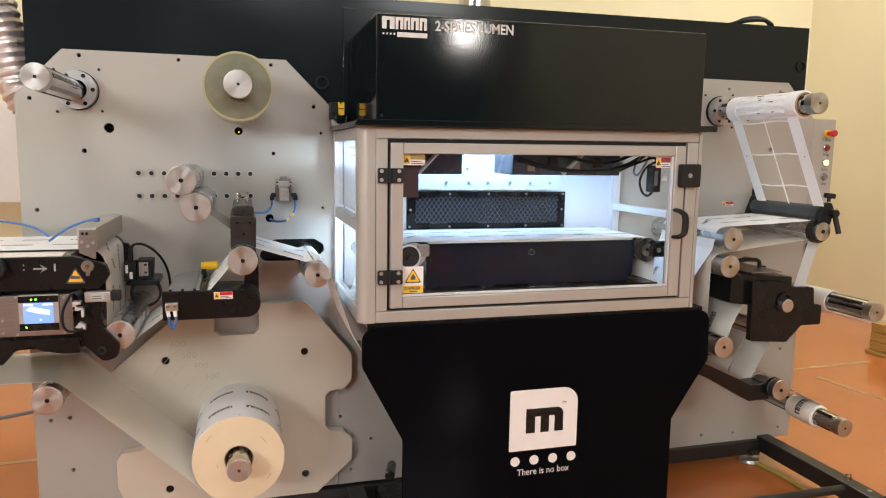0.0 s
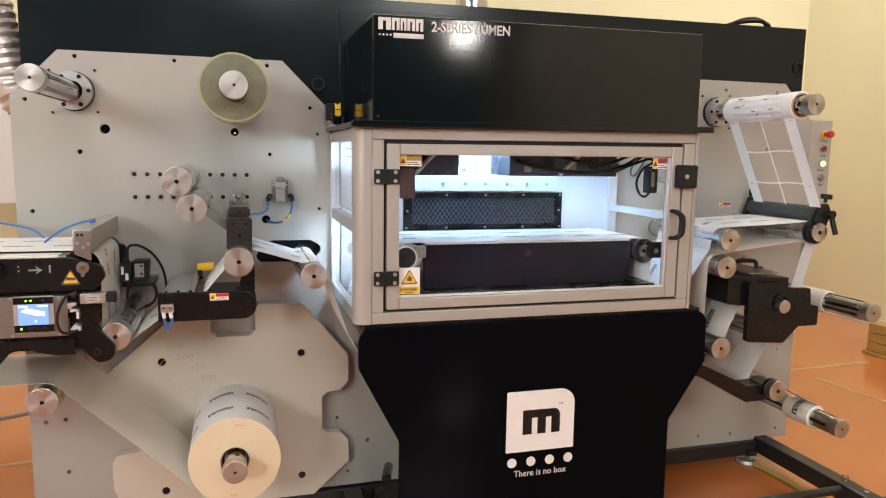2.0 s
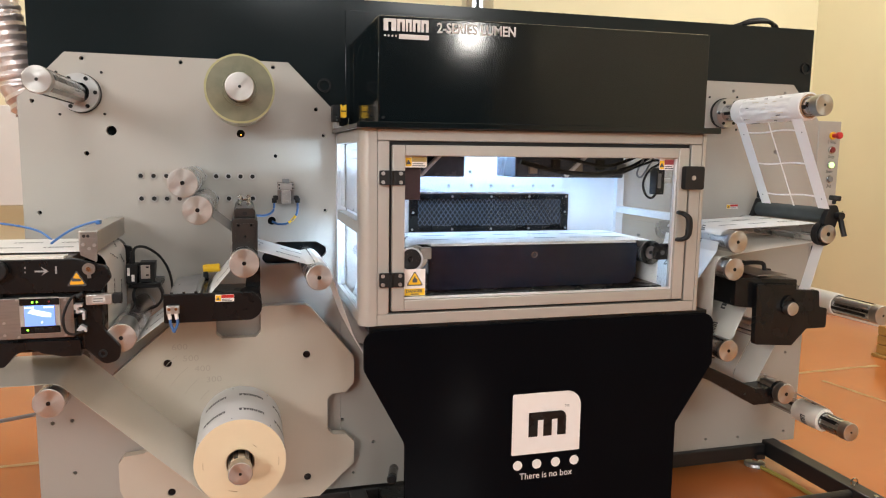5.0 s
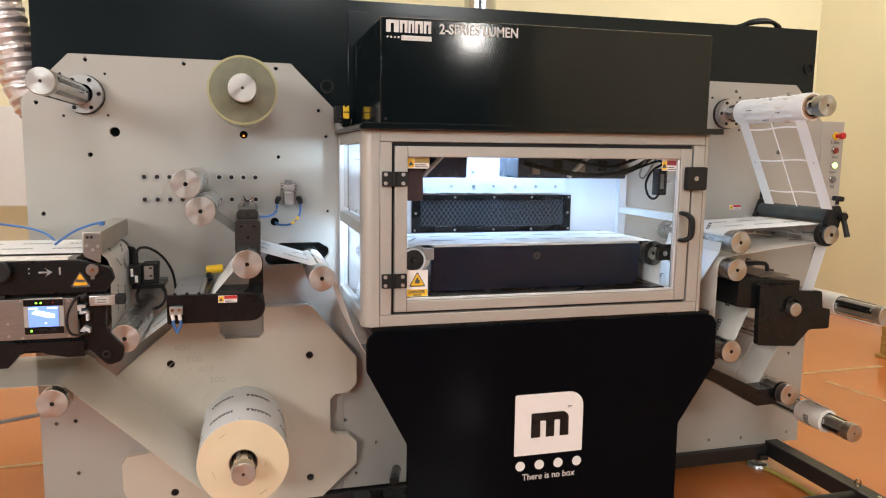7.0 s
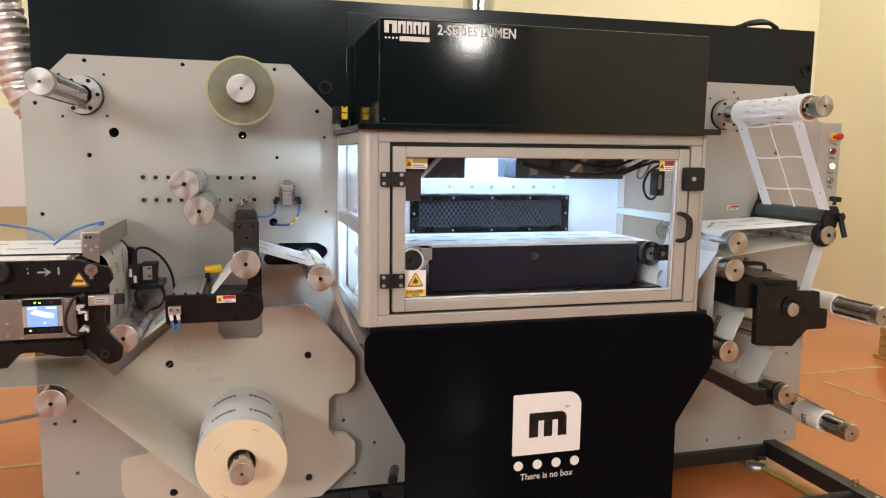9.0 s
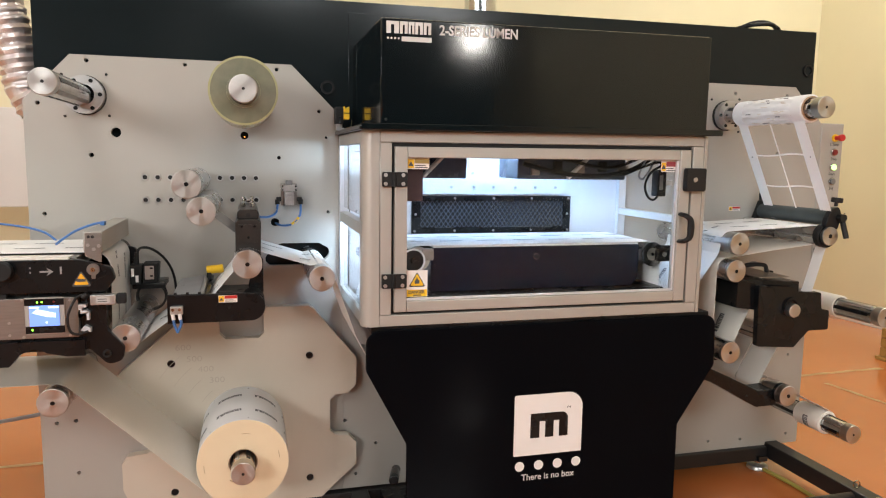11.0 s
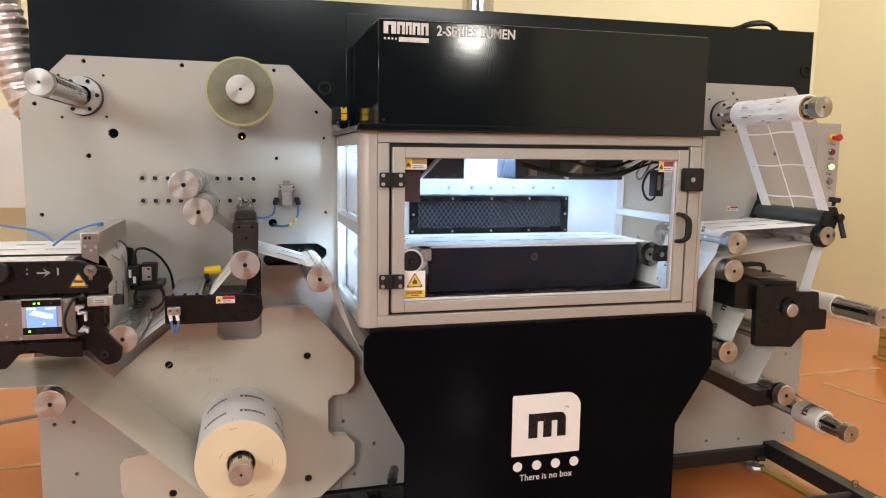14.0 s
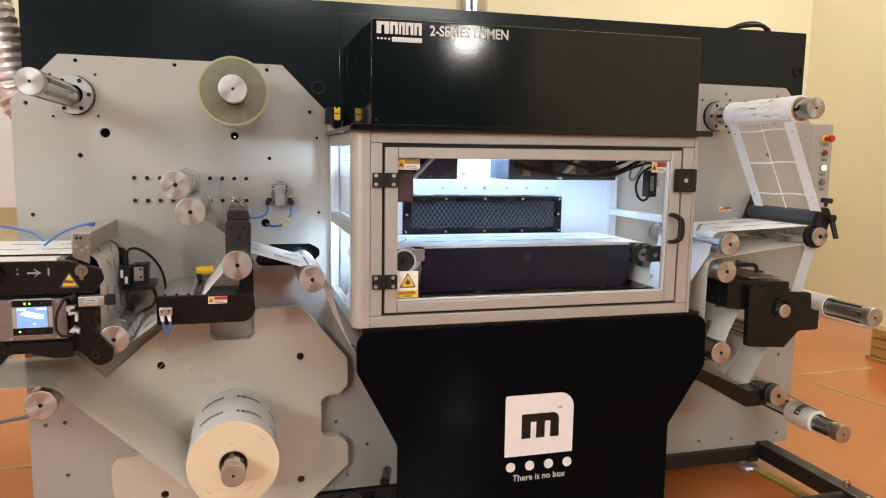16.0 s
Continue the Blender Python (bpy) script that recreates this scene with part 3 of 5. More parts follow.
# paper roll on the unwind; the printed words are plain bars
def word_shape(bm, length, height, place):
    """One comb-like block the size of the printed word; place maps (along, across) to a point."""
    cols, u = [], -length / 2
    for w in (.28, .175, .13, .175, .165):
        W = w * length
        cols += [(u, 0), (u + .36 * W, .60), (u + .62 * W, 0), (u + W, .74)]
        u += W + .02 * length
    levels, seen = (0, .60, .74, .80), {}

    def corner(k, b):
        if (k, b) not in seen:
            seen[k, b] = bm.verts.new(place(cols[k][0], (b - .4) * height))
        return seen[k, b]

    for k in range(len(cols) - 1):
        for b0, b1 in zip(levels, levels[1:]):
            if b0 >= cols[k][1]:
                bm.faces.new((corner(k, b0), corner(k + 1, b0), corner(k + 1, b1), corner(k, b1)))
    return bm


roll = thing("paper_roll", (.351, 0, .3745), "large roll of printed white label paper with cream side", "paper roll")
RX, RZ, RR = .351, .3745, .126
part("winding", ring(RX, RZ, .0402, RR, -.340, -.041, 96), PAPER, roll)
part("side_face", ring(RX, RZ, .0408, RR - .0006, -.3416, -.3404, 96), ROLLSIDE, roll, "cream wound paper side")
part("core", ring(RX, RZ, .0375, .0402, -.339, -.05, 48), CORE, roll, "brown cardboard core")
for k in range(7):
    for yc in (-.255, -.125):
        a0 = -.42 + k * 2 * math.pi / 7
        bm = bmesh.new()
        word_shape(bm, .073, .022, lambda u, v: (RX + (RR + .0006) * math.sin(a0 + u / RR), yc + v, RZ + (RR + .0006) * math.cos(a0 + u / RR)))
        part("print_mark", bm, INK, roll)
        bm = bmesh.new()
        f = [(-.036, .026), (.034, .026), (.034, .0285), (-.036, .0285)]
        bm.faces.new([bm.verts.new((RX + (RR + .0006) * math.sin(a0 + u / RR), yc + v, RZ + (RR + .0006) * math.cos(a0 + u / RR))) for u, v in f])
        part("print_line", bm, SILVERINK, roll)
for k in range(7):
    a = .03 + k * 2 * math.pi / 7
    for yy in (-.325, -.06):
        part("register_mark", ring(RX + (RR - .001) * math.sin(a), RZ + (RR - .001) * math.cos(a), .0, .002, yy - .001, yy + .001, 8), INK, roll)
for k, (a, rr0) in enumerate(((2.2, .10), (4.5, .06), (5.4, .105), (.9, .085))):
    bm = bmesh.new()
    ring(RX, RZ, rr0, rr0 + .0012, -.3424, -.3417, 90, bm)
    bmesh.ops.delete(bm, geom=[v for v in bm.verts if abs(((math.atan2(v.co.x - RX, v.co.z - RZ) - a + math.pi) % (2 * math.pi)) - math.pi) > .16], context="VERTS")
    part("scuff", bm, CORE, roll)
SPINS.append((roll, RX, RZ, .4987))

# ---- the running web ----
PITCH, SPEED = 0.118, 0.0656


def arc(cx, cz, r, a0, a1, n=10):
    """Points round a roller; angles in degrees from straight up, clockwise positive."""
    return [(cx + r * math.sin(radians(a0 + (a1 - a0) * i / n)), cz + r * math.cos(radians(a0 + (a1 - a0) * i / n))) for i in range(n + 1)]


def sheet(path, ya, yb, th=.0006):
    """A thin closed sheet along path (x, z), from ya to yb."""
    bm = bmesh.new()
    rows = []
    for i, p in enumerate(path):
        a, b = Vector(path[max(i - 1, 0)]), Vector(path[min(i + 1, len(path) - 1)])
        d = (b - a).normalized()
        n = Vector((-d.y, d.x)) * th / 2
        rows.append([bm.verts.new((p[0] + s * n.x, y, p[1] + s * n.y)) for s, y in ((1, ya), (1, yb), (-1, yb), (-1, ya))])
    for A, B in zip(rows, rows[1:]):
        for k in range(4):
            bm.faces.new((A[k], A[(k + 1) % 4], B[(k + 1) % 4], B[k]))
    bm.faces.new(rows[0])
    bm.faces.new(rows[-1][::-1])
    bmesh.ops.recalc_face_normals(bm, faces=bm.faces)
    return bm


YA, YB = -.372, -.072
# printer -> drop -> roller -> slitter box -> nip -> roller -> under the chamber -> over the tunnel -> down -> rollers -> nip
MAIN = [(-1.6, .9855), (-.03, .9855)] + arc(-.005, .9455, .040, 5, 85) + [(.035, .90), (.033, .80)]
MAIN += arc(.069, .769, .0372, -95, -225, 12) + [(.17, .80), (.235, .81)]
MAIN += [(.255, .83), (.335, .925)] + arc(.373, .952, .0392, -45, 12, 6) + [(.42, .975), (.54, .938)]
MAIN += arc(.567, .908, .0357, 8, 62, 8) + [(.665, .735), (.70, .665)] + arc(.745, .66, .0355, -115, -200, 6) + [(.775, .72)]
MAIN += [(.806, .93)] + arc(.842, .951, .0365, -85, 0, 8) + [(1.2, .9885)] + arc(1.594, .95, .0380, 0, 95, 8)
MAIN += [(1.625, .75)] + arc(1.66, .70, .0365, -95, -190, 8) + [(1.70, .745), (1.845, .945)] + arc(1.886, .981, .0368, -55, -5, 6)
MAIN += [(2.05, 1.024)] + arc(2.235, 1.001, .0318, -3, 182, 14)
LIN = [(2.225, .9692), (2.05, .951)] + arc(1.88, .893, .0368, 5, -90, 10) + [(1.8425, .75)] + arc(1.878, .626, .0368, -90, -246, 14)
LIN += [(1.943, .687), (1.985, .772)]
SLIT = [(2.08, .72), (2.12, .62), (2.075, .49)]
t = thing("label_web", (0, -.22, .9855), "white printed label web running over rollers and through the chamber", "web")
part("web", sheet(MAIN, YA, YB), PAPER, t)
part("liner", sheet(LIN, YA, YB), LINER, t, "cream liner returning under the nip roller")
t2 = thing("slit_web", (2.1, -.2, .49), "pale slit web running from the die unit to the dancer roller", "web")
for ya_, yb_ in ((-.318, -.203), (-.199, -.06)):
    part("lane", sheet([(2.178, .661), (2.146, .601), (2.082, .4835)] + arc(2.113, .466, .0358, -61, -110, 6), ya_, yb_), LINER, t2)
part("strip", sheet([(2.140, .487), (2.28, .411), (2.428, .338)], -.30, -.185), PAPER, t2, "narrow white strip to the lower shaft")
part("edge_strip", sheet([(2.250, .985), (2.236, .950), (2.200, .825), (2.19, .80)], -.40, -.355), PAPER, t2, "narrow white strip down to the rewind shaft")
# web coming off the unwind roll, over the lower idler, out to the side
OFF = [(-2.2, .6365), (-.118, .6365)] + arc(-.115, .598, .0383, -4, 44, 6) + [(RX - RR * .697, RZ - RR * .727)]
part("unwind_web", sheet(OFF, -.340, -.041), GREYWEB, t, "greyish back side of the web coming off the roll")
# clear film from the upper idlers to the nip
t3 = thing("film_web", (.30, -.2, 1.0), "thin grey translucent film running down from the upper idlers", "web")
part("film", sheet([(.29, 1.068), (.385, .992)], -.33, -.06), mat("grey_film", (.42, .41, .40), (.38, .37, .36), .2, 0, 6), t3)


class Route:
    def __init__(self, pts):
        self.p = [Vector(q) for q in pts]
        self.s = [0.0]
        for a, b in zip(self.p, self.p[1:]):
            self.s.append(self.s[-1] + (b - a).length)

    def at(self, s):
        s = max(0.0, min(self.s[-1] - 1e-6, s))
        k = next(i for i in range(len(self.p) - 1) if self.s[i + 1] > s)
        f = (s - self.s[k]) / (self.s[k + 1] - self.s[k])
        return self.p[k].lerp(self.p[k + 1], f)

    def placed(self, s, y, lift, span=.02):
        a, b = self.at(s - span), self.at(s + span)
        d = (b - a).normalized()
        c = (self.at(s) + (a + b) / 2) / 2
        n = Vector((-d.y, d.x))
        ang = math.degrees(math.atan2(-d.y, d.x))
        return pose(c.x + n.x * lift, y, c.y + n.y * lift, 0, ang, 0)


ROUTE = Route(MAIN)
bm = bmesh.new()
word_shape(bm, .070, .022, lambda u, v: (u, v, 0))
WORD = bpy.data.meshes.new("printed_word")
bm.to_mesh(WORD)
bm.free()
WORD.materials.append(WEBINK)
WORDS = []
s = 0.35
while s < ROUTE.s[-1] - .03:
    for row, y in enumerate((-.275, -.165)):
        ob = new("printed_word", WORD)
        tagged(ob, "black printed word bar on the running white web", "print", "printed words on the web")
        WORDS.append((ob, s + .02 * row, y))
    s += PITCH

# ---- waste ladder going up to its rewind roll ----
LX0, LZ0, LX1, LZ1 = 2.226, 1.085, 2.078, 1.405           # nip to roll
lad = thing("waste_web", (LX0, -.26, LZ0), "white waste web strips remaining after the labels are peeled", "web")
for ya, yb in ((-.424, -.376), (-.154, -.107)):
    part("edge_strip", sheet([(LX0, LZ0), (LX1, LZ1)], ya, yb), PAPER, lad)
part("middle_strip", sheet([(LX0, LZ0), (LX1, LZ1)], -.2700, -.2640), PAPER, lad)
wr = thing("waste_roll", (2.112, 0, 1.413), "roll of crumpled white label waste on a core", "paper roll")
part("core", ring(2.112, 1.413, .0335, .0385, -.430, -.098, 48), CORE, wr, "brown cardboard core")
for ya, yb in ((-.427, -.383), (-.15, -.101)):
    part("edge_winding", ring(2.112, 1.413, .0385, .0445, ya, yb, 48), PAPER, wr)
bm = bmesh.new()
N, M = 72, 44
rows = []
for j in range(M + 1):
    y = -.383 + (.383 - .15) * j / M
    rows.append([bm.verts.new((2.112 + (.0425 + .0020 * noise.noise(Vector((math.sin(a) * 7, y * 22, math.cos(a) * 7))) + .0016 * math.sin(a * 11 + 2 * noise.noise(Vector((y * 30, 2, 0))))) * math.sin(a), y,
                                1.413 + (.0425 + .0020 * noise.noise(Vector((math.sin(a) * 7, y * 22, math.cos(a) * 7))) + .0016 * math.sin(a * 11 + 2 * noise.noise(Vector((y * 30, 2, 0))))) * math.cos(a)))
                 for a in (2 * math.pi * i / N for i in range(N))])
for A, B in zip(rows, rows[1:]):
    for i in range(N):
        bm.faces.new((A[i], A[(i + 1) % N], B[(i + 1) % N], B[i]))
bmesh.ops.recalc_face_normals(bm, faces=bm.faces)
part("crumpled_winding", bm, PAPER, wr, "crumpled white waste between the edge strips")
# small grey and black bars stand in for shade in the crumpled folds
random.seed(4)
for k in range(46):
    a, y, w = random.uniform(0, 6.28), random.uniform(-.36, -.17), random.uniform(.010, .035)
    c, s_ = math.cos(a), math.sin(a)
    bm = box(-.0012, .0012, -w / 2, w / 2, -.0008, .0008)
    bmesh.ops.transform(bm, matrix=Matrix.Translation((2.112 + .0446 * s_, y, 1.413 + .0446 * c)) @ Matrix.Rotation(a, 4, "Y"), verts=bm.verts)
    part("gap" if k % 3 else "crease", bm, GREYWEB if k % 3 else INK, wr)
SPINS.append((wr, 2.112, 1.413, .0656 / .043))
SPAN = Route([(2.30, 1.075), (2.262, 1.068), (LX0, LZ0), (LX1, LZ1)] + arc(2.112, 1.413, .042, -100, 100, 14))
bm = bmesh.new()
NB = 22
prof = [(-.384 + (.384 - .148) * i / NB, .0035 * math.sin(2 * math.pi * i / NB * 1.0) * (1 if i < NB / 2 else .8)) for i in range(NB + 1)]
A = [bm.verts.new((z - .0027, y, 0.0004)) for y, z in prof]
B = [bm.verts.new((z + .0027, y, 0.0004)) for y, z in prof]
C = [bm.verts.new((z + .0027, y, -.0004)) for y, z in prof]
D = [bm.verts.new((z - .0027, y, -.0004)) for y, z in prof]
for i in range(NB):
    for P, Q in ((A, B), (B, C), (C, D), (D, A)):
        bm.faces.new((P[i], P[i + 1], Q[i + 1], Q[i]))
bmesh.ops.recalc_face_normals(bm, faces=bm.faces)
RUNG = bpy.data.meshes.new("waste_rung")
bm.to_mesh(RUNG)
bm.free()
RUNG.materials.append(PAPER)
RUNGS = []
for k in range(-9, 3):
    ob = new("waste_rung", RUNG)
    tagged(ob, "thin white cross strip of the waste web", "web", "cross strips of the waste web")
    RUNGS.append((ob, k))
bm = bmesh.new()
for y in (-.404, -.127):
    rod((0, y, -.0012), (0, y, .0012), .0022, 10, bm)
DOT = bpy.data.meshes.new("register_dots")
bm.to_mesh(DOT)
bm.free()
DOT.materials.append(INK)
for k in range(-9, 3, 2):
    ob = new("register_dots", DOT)
    tagged(ob, "pair of small dark register dots on the waste edge", "print", "register dots of the waste web")
    RUNGS.append((ob, k - .06))

# small rolls on the two lower rewind shafts
t = thing("paper_roll", (2.478, 0, .718), "thin white paper winding on the rewind shaft", "paper roll")
part("winding", ring(2.478, .718, .035, .0405, -.245, -.10, 48), LINER, t)
SPINS.append((t, 2.478, .718, .0656 / .045))
t = thing("paper_roll", (2.405, 0, .300), "narrow roll of printed paper strip on a white core", "paper roll")
part("winding", ring(2.405, .300, .0335, .0425, -.300, -.180, 48), LINER, t)
part("core", ring(2.405, .300, .033, .0375, -.305, -.175, 48), LINER, t)
for k in range(2):
    bm = bmesh.new()
    a0 = -.9 + k * math.pi
    word_shape(bm, .072, .030, lambda u, v: (2.405 + .0429 * math.sin(a0 + u / .0425), -.240 + v, .300 + .0429 * math.cos(a0 + u / .0425)))
    part("print_mark", bm, INK, t)
SPINS.append((t, 2.405, .300, .0656 / .041))

# ---- curing chamber ----
EX0, EX1, EZ0, EZ1, EY = .664, 1.695, .786, 1.305, -.50
RX1 = 1.6775          # joint of the narrow post on the handle side
en = thing("curing_chamber", ((EX0 + EX1) / 2, -.25, EZ0), "glazed aluminium profile chamber lit inside with white light", "enclosure")
o = rounded([(EX0, EY), (EX0 + .045, EY), (EX0 + .045, EY + .045), (EX0, EY + .045)], [.03, 0, 0, 0], 8)


def upright(outline, z0, z1, name, material=ALU):
    bm = bmesh.new()
    a = [bm.verts.new((x, y, z0)) for x, y in outline]
    b = [bm.verts.new((x, y, z1)) for x, y in outline]
    bm.faces.new(a)
    bm.faces.new(b)
    for i in range(len(a)):
        j = (i + 1) % len(a)
        bm.faces.new((a[i], a[j], b[j], b[i]))
    bmesh.ops.recalc_face_normals(bm, faces=bm.faces)
    return part(name, bm, material, en)


upright(o, EZ0, EZ1, "corner_post")
upright(rounded([(EX1, EY), (RX1 + .0008, EY), (RX1 + .0008, EY + .045), (EX1, EY + .045)], [.012, 0, 0, 0], 8), EZ0, EZ1, "corner_post")
part("rail", box(EX0 + .046, RX1, EY + .001, EY + .04, 1.2755, EZ1, .002), ALU, en)
part("rail", box(EX0 + .046, RX1, EY + .001, EY + .04, EZ0, .8165, .002), ALU, en)
part("stile", box(EX0 + .0465, .7415, EY + .0005, EY + .04, .8173, 1.2747, .002), ALU, en)
part("stile", box(1.6415, RX1, EY + .0005, EY + .04, .8173, 1.2747, .002), ALU, en)
for xx in (EX0, EX1 - .03):
    part("back_post", box(xx, xx + .03, -.032, -.002, EZ0, EZ1, .002), ALUW, en)
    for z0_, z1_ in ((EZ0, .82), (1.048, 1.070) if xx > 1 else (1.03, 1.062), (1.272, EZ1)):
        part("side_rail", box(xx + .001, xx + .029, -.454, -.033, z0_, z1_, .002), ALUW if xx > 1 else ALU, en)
    for z0_, z1_ in ((.821, 1.029), (1.077, 1.271)):
        g = part("side_pane", box(xx + .012, xx + .016, -.454, -.033, z0_, z1_), GLASS, en, "clear side pane")
        g.visible_shadow = False
# hinged door
door = part("door_seal", slab([(.7420, .8180), (1.6410, .8180), (1.6410, 1.2742), (.7420, 1.2742)], EY + .012, EY + .03, [[(.775, .853), (1.612, .853), (1.612, 1.2385), (.775, 1.2385)]]), BLACKPL, en, "black rubber door seal")
DX0, DX1, DZ0, DZ1 = .7490, 1.6335, .8245, 1.2645
part("door_stile", box(DX0, .783, EY - .004, EY + .03, DZ0, DZ1, .003), ALU, door)
part("door_stile", box(1.598, DX1, EY - .004, EY + .03, DZ0, DZ1, .003), ALU, door)
part("door_rail", box(.7832, 1.5978, EY - .0035, EY + .03, 1.2360, DZ1, .003), ALU, door)
part("door_rail", box(.7832, 1.5978, EY - .0035, EY + .03, DZ0, .8545, .003), ALU, door)
part("trim", box(.7835, 1.5975, EY + .002, EY + .012, .8550, .8610, .001), ALUW, door)
part("trim", box(1.591, 1.5975, EY + .002, EY + .012, .8615, 1.2355, .001), ALUW, door)
g = part("door_pane", box(.775, 1.612, EY + .014, EY + .019, .8546, 1.2359), GLASS, door, "clear door pane")
g.visible_shadow = False
for z in (1.180, .911):
    h = part("hinge", slab(rrect(.714, .7455, z - .019, z + .019, .004), EY - .014, EY - .0045, b=.001), BLACKPL, door, "black hinge with four screws")
    part("hinge_leaf", slab(rrect(.746, .781, z - .019, z + .019, .004), EY - .014, EY - .0045, b=.001), BLACKPL, h)
    part("knuckle", rod((.7457, EY - .012, z - .0185), (.7457, EY - .012, z + .0185), .006, 16), BLACKPL, h)
    for x in (.7225, .769):
        for dz in (-.0115, .0115):
            part("screw", ycyl(x, z + dz, .0050, EY - .0165, EY - .0135, 14), ZINC, h)
lk = part("lock", slab(rrect(1.608, 1.673, 1.152, 1.217, .006), EY - .026, EY - .0045, b=.003), BLACKPL, door, "black square door lock")
part("lock_barrel", ycyl(1.635, 1.186, .0065, EY - .029, EY - .0255, 18), ZINC, lk)
hb = tube([(1.611, EY - .004, 1.084), (1.611, EY - .03, 1.081), (1.619, EY - .036, 1.066), (1.619, EY - .036, 1.022), (1.611, EY - .03, 1.008), (1.611, EY - .004, 1.004)], .0065, 10)
bmesh.ops.scale(hb, verts=hb.verts, vec=(1.6, 1, 1), space=Matrix.Translation((-1.615, 0, 0)))
part("handle", hb, BLACKPL, door, "black pull handle")


def triangle(cx, cz, w, y0, y1):
    h = w * .87
    return slab(rounded([(cx - w / 2, cz - h / 2), (cx + w / 2, cz - h / 2), (cx, cz + h / 2)], [w * .06] * 3, 3), y0, y1)


def danger(x0, x1, z0, z1, y, host):
    w = x1 - x0
    c = (x0 + x1) / 2
    st = part("danger_sticker", box(x0, x1, y - .0006, y, z0, z1), WHITEINK, host, "white and yellow fire danger sticker")
    part("triangle", triangle(c, z0 + .66 * (z1 - z0), w * .82, y - .0011, y - .0007), INK, st)
    part("triangle_field", triangle(c, z0 + .65 * (z1 - z0), w * .66, y - .0016, y - .0012), YELLOW, st)
    fl_ = rounded([(c - .006, z0 + .5 * (z1 - z0)), (c + .006, z0 + .5 * (z1 - z0)), (c + .007, z0 + .62 * (z1 - z0)), (c + .002, z0 + .66 * (z1 - z0)), (c, z0 + .76 * (z1 - z0)), (c - .003, z0 + .66 * (z1 - z0)), (c - .007, z0 + .6 * (z1 - z0))], [0] * 7)
    part("flame", slab(fl_, y - .0021, y - .0017), INK, st)
    part("band", box(x0 + .001, x1 - .001, y - .0011, y - .0007, z0 + .001, z0 + .27 * (z1 - z0)), YELLOW, st)
    lettering("lettering", "DANGER", .0112, INK, st, front(x0 + .005, y - .0015, z0 + .0092), .0002, bold=.0004)
    part("text_line", box(c - .011, c + .011, y - .0015, y - .0012, z0 + .003, z0 + .006), INK, st)


# the weak light on the door labels is put into these dull colours
LABELY = mat("dim_lit_label_yellow", (.40, .30, .09), (.34, .25, .08), .5)
LABELR = mat("dim_lit_label_red", (.33, .05, .06), (.28, .04, .05), .5)


def notice(x0, x1, z0, z1, y, host, band, field=.3):
    """A small warning label: a yellow field, a coloured headline bar, thin text bars."""
    st = part("warning_label", box(x0, x1, y - .0006, y, z0, z1), WHITEINK, host, "small warning label with coloured headline")
    xm, h = x0 + (x1 - x0) * field, z1 - z0
    part("symbol_field", box(x0 + .001, xm, y - .0010, y - .0007, z0 + .1 * h, z1 - .1 * h), YELLOW, st)
    part("symbol", triangle((x0 + xm) / 2, (z0 + z1) / 2, h * .5, y - .0014, y - .0011), INK, st)
    part("headline", box(xm + .001, x1 - .0005, y - .0010, y - .0007, z0 + .52 * h, z1 - .0005), band, st)
    for k in range(2):
        part("text_line", box(xm + .002, x1 - .004 - .006 * k, y - .0010, y - .0007, z0 + (.12 + .18 * k) * h, z0 + (.2 + .18 * k) * h), INK, st)


danger(.786, .844, .8625, .935, EY + .0135, door)
notice(.786, .845, 1.207, 1.2355, EY + .0135, door, LABELY)
notice(1.545, 1.596, 1.207, 1.2375, EY + .0135, door, LABELR)

# chamber inside
ci = thing("chamber_lining", (1.18, -.01, .80), "white chamber back wall with mesh vent and mounting plate", "wall panel")
part("back_wall", slab([(.70, .80), (1.668, .80), (1.668, 1.30), (.70, 1.30)], -.012, -.003), CHAMBER, ci)
mp_ = part("mounting_plate", slab(rounded([(.93, 1.118), (1.46, 1.118), (1.46, 1.205), (1.285, 1.205), (1.285, 1.30), (1.10, 1.30), (1.10, 1.205), (.93, 1.205)], [.004] * 8, 2), -.022, -.0125), CHAMBER, ci, "white mounting plate with bolts")
for x, z in ((1.115, 1.27), (1.27, 1.27), (1.115, 1.19), (1.27, 1.19), (1.04, 1.142), (1.12, 1.142), (1.19, 1.142), (1.27, 1.142), (1.345, 1.142), (1.42, 1.142)):
    part("bolt", ycyl(x, z, .0052, -.026, -.0222, 12), ZINC, mp_)
ve = part("vent", slab([(.905, .985), (1.482, .985), (1.482, 1.112), (.905, 1.112)], -.020, -.0125, [[(.935, 1.005), (1.455, 1.005), (1.455, 1.095), (.935, 1.095)]]), BLACK, ci, "black expanded-mesh vent")
part("backing", box(.935, 1.455, -.0135, -.0125, 1.005, 1.095), DARK, ve)
bm = bmesh.new()
nx, nz, cw, ch = 32, 4, .52 / 32, .09 / 4
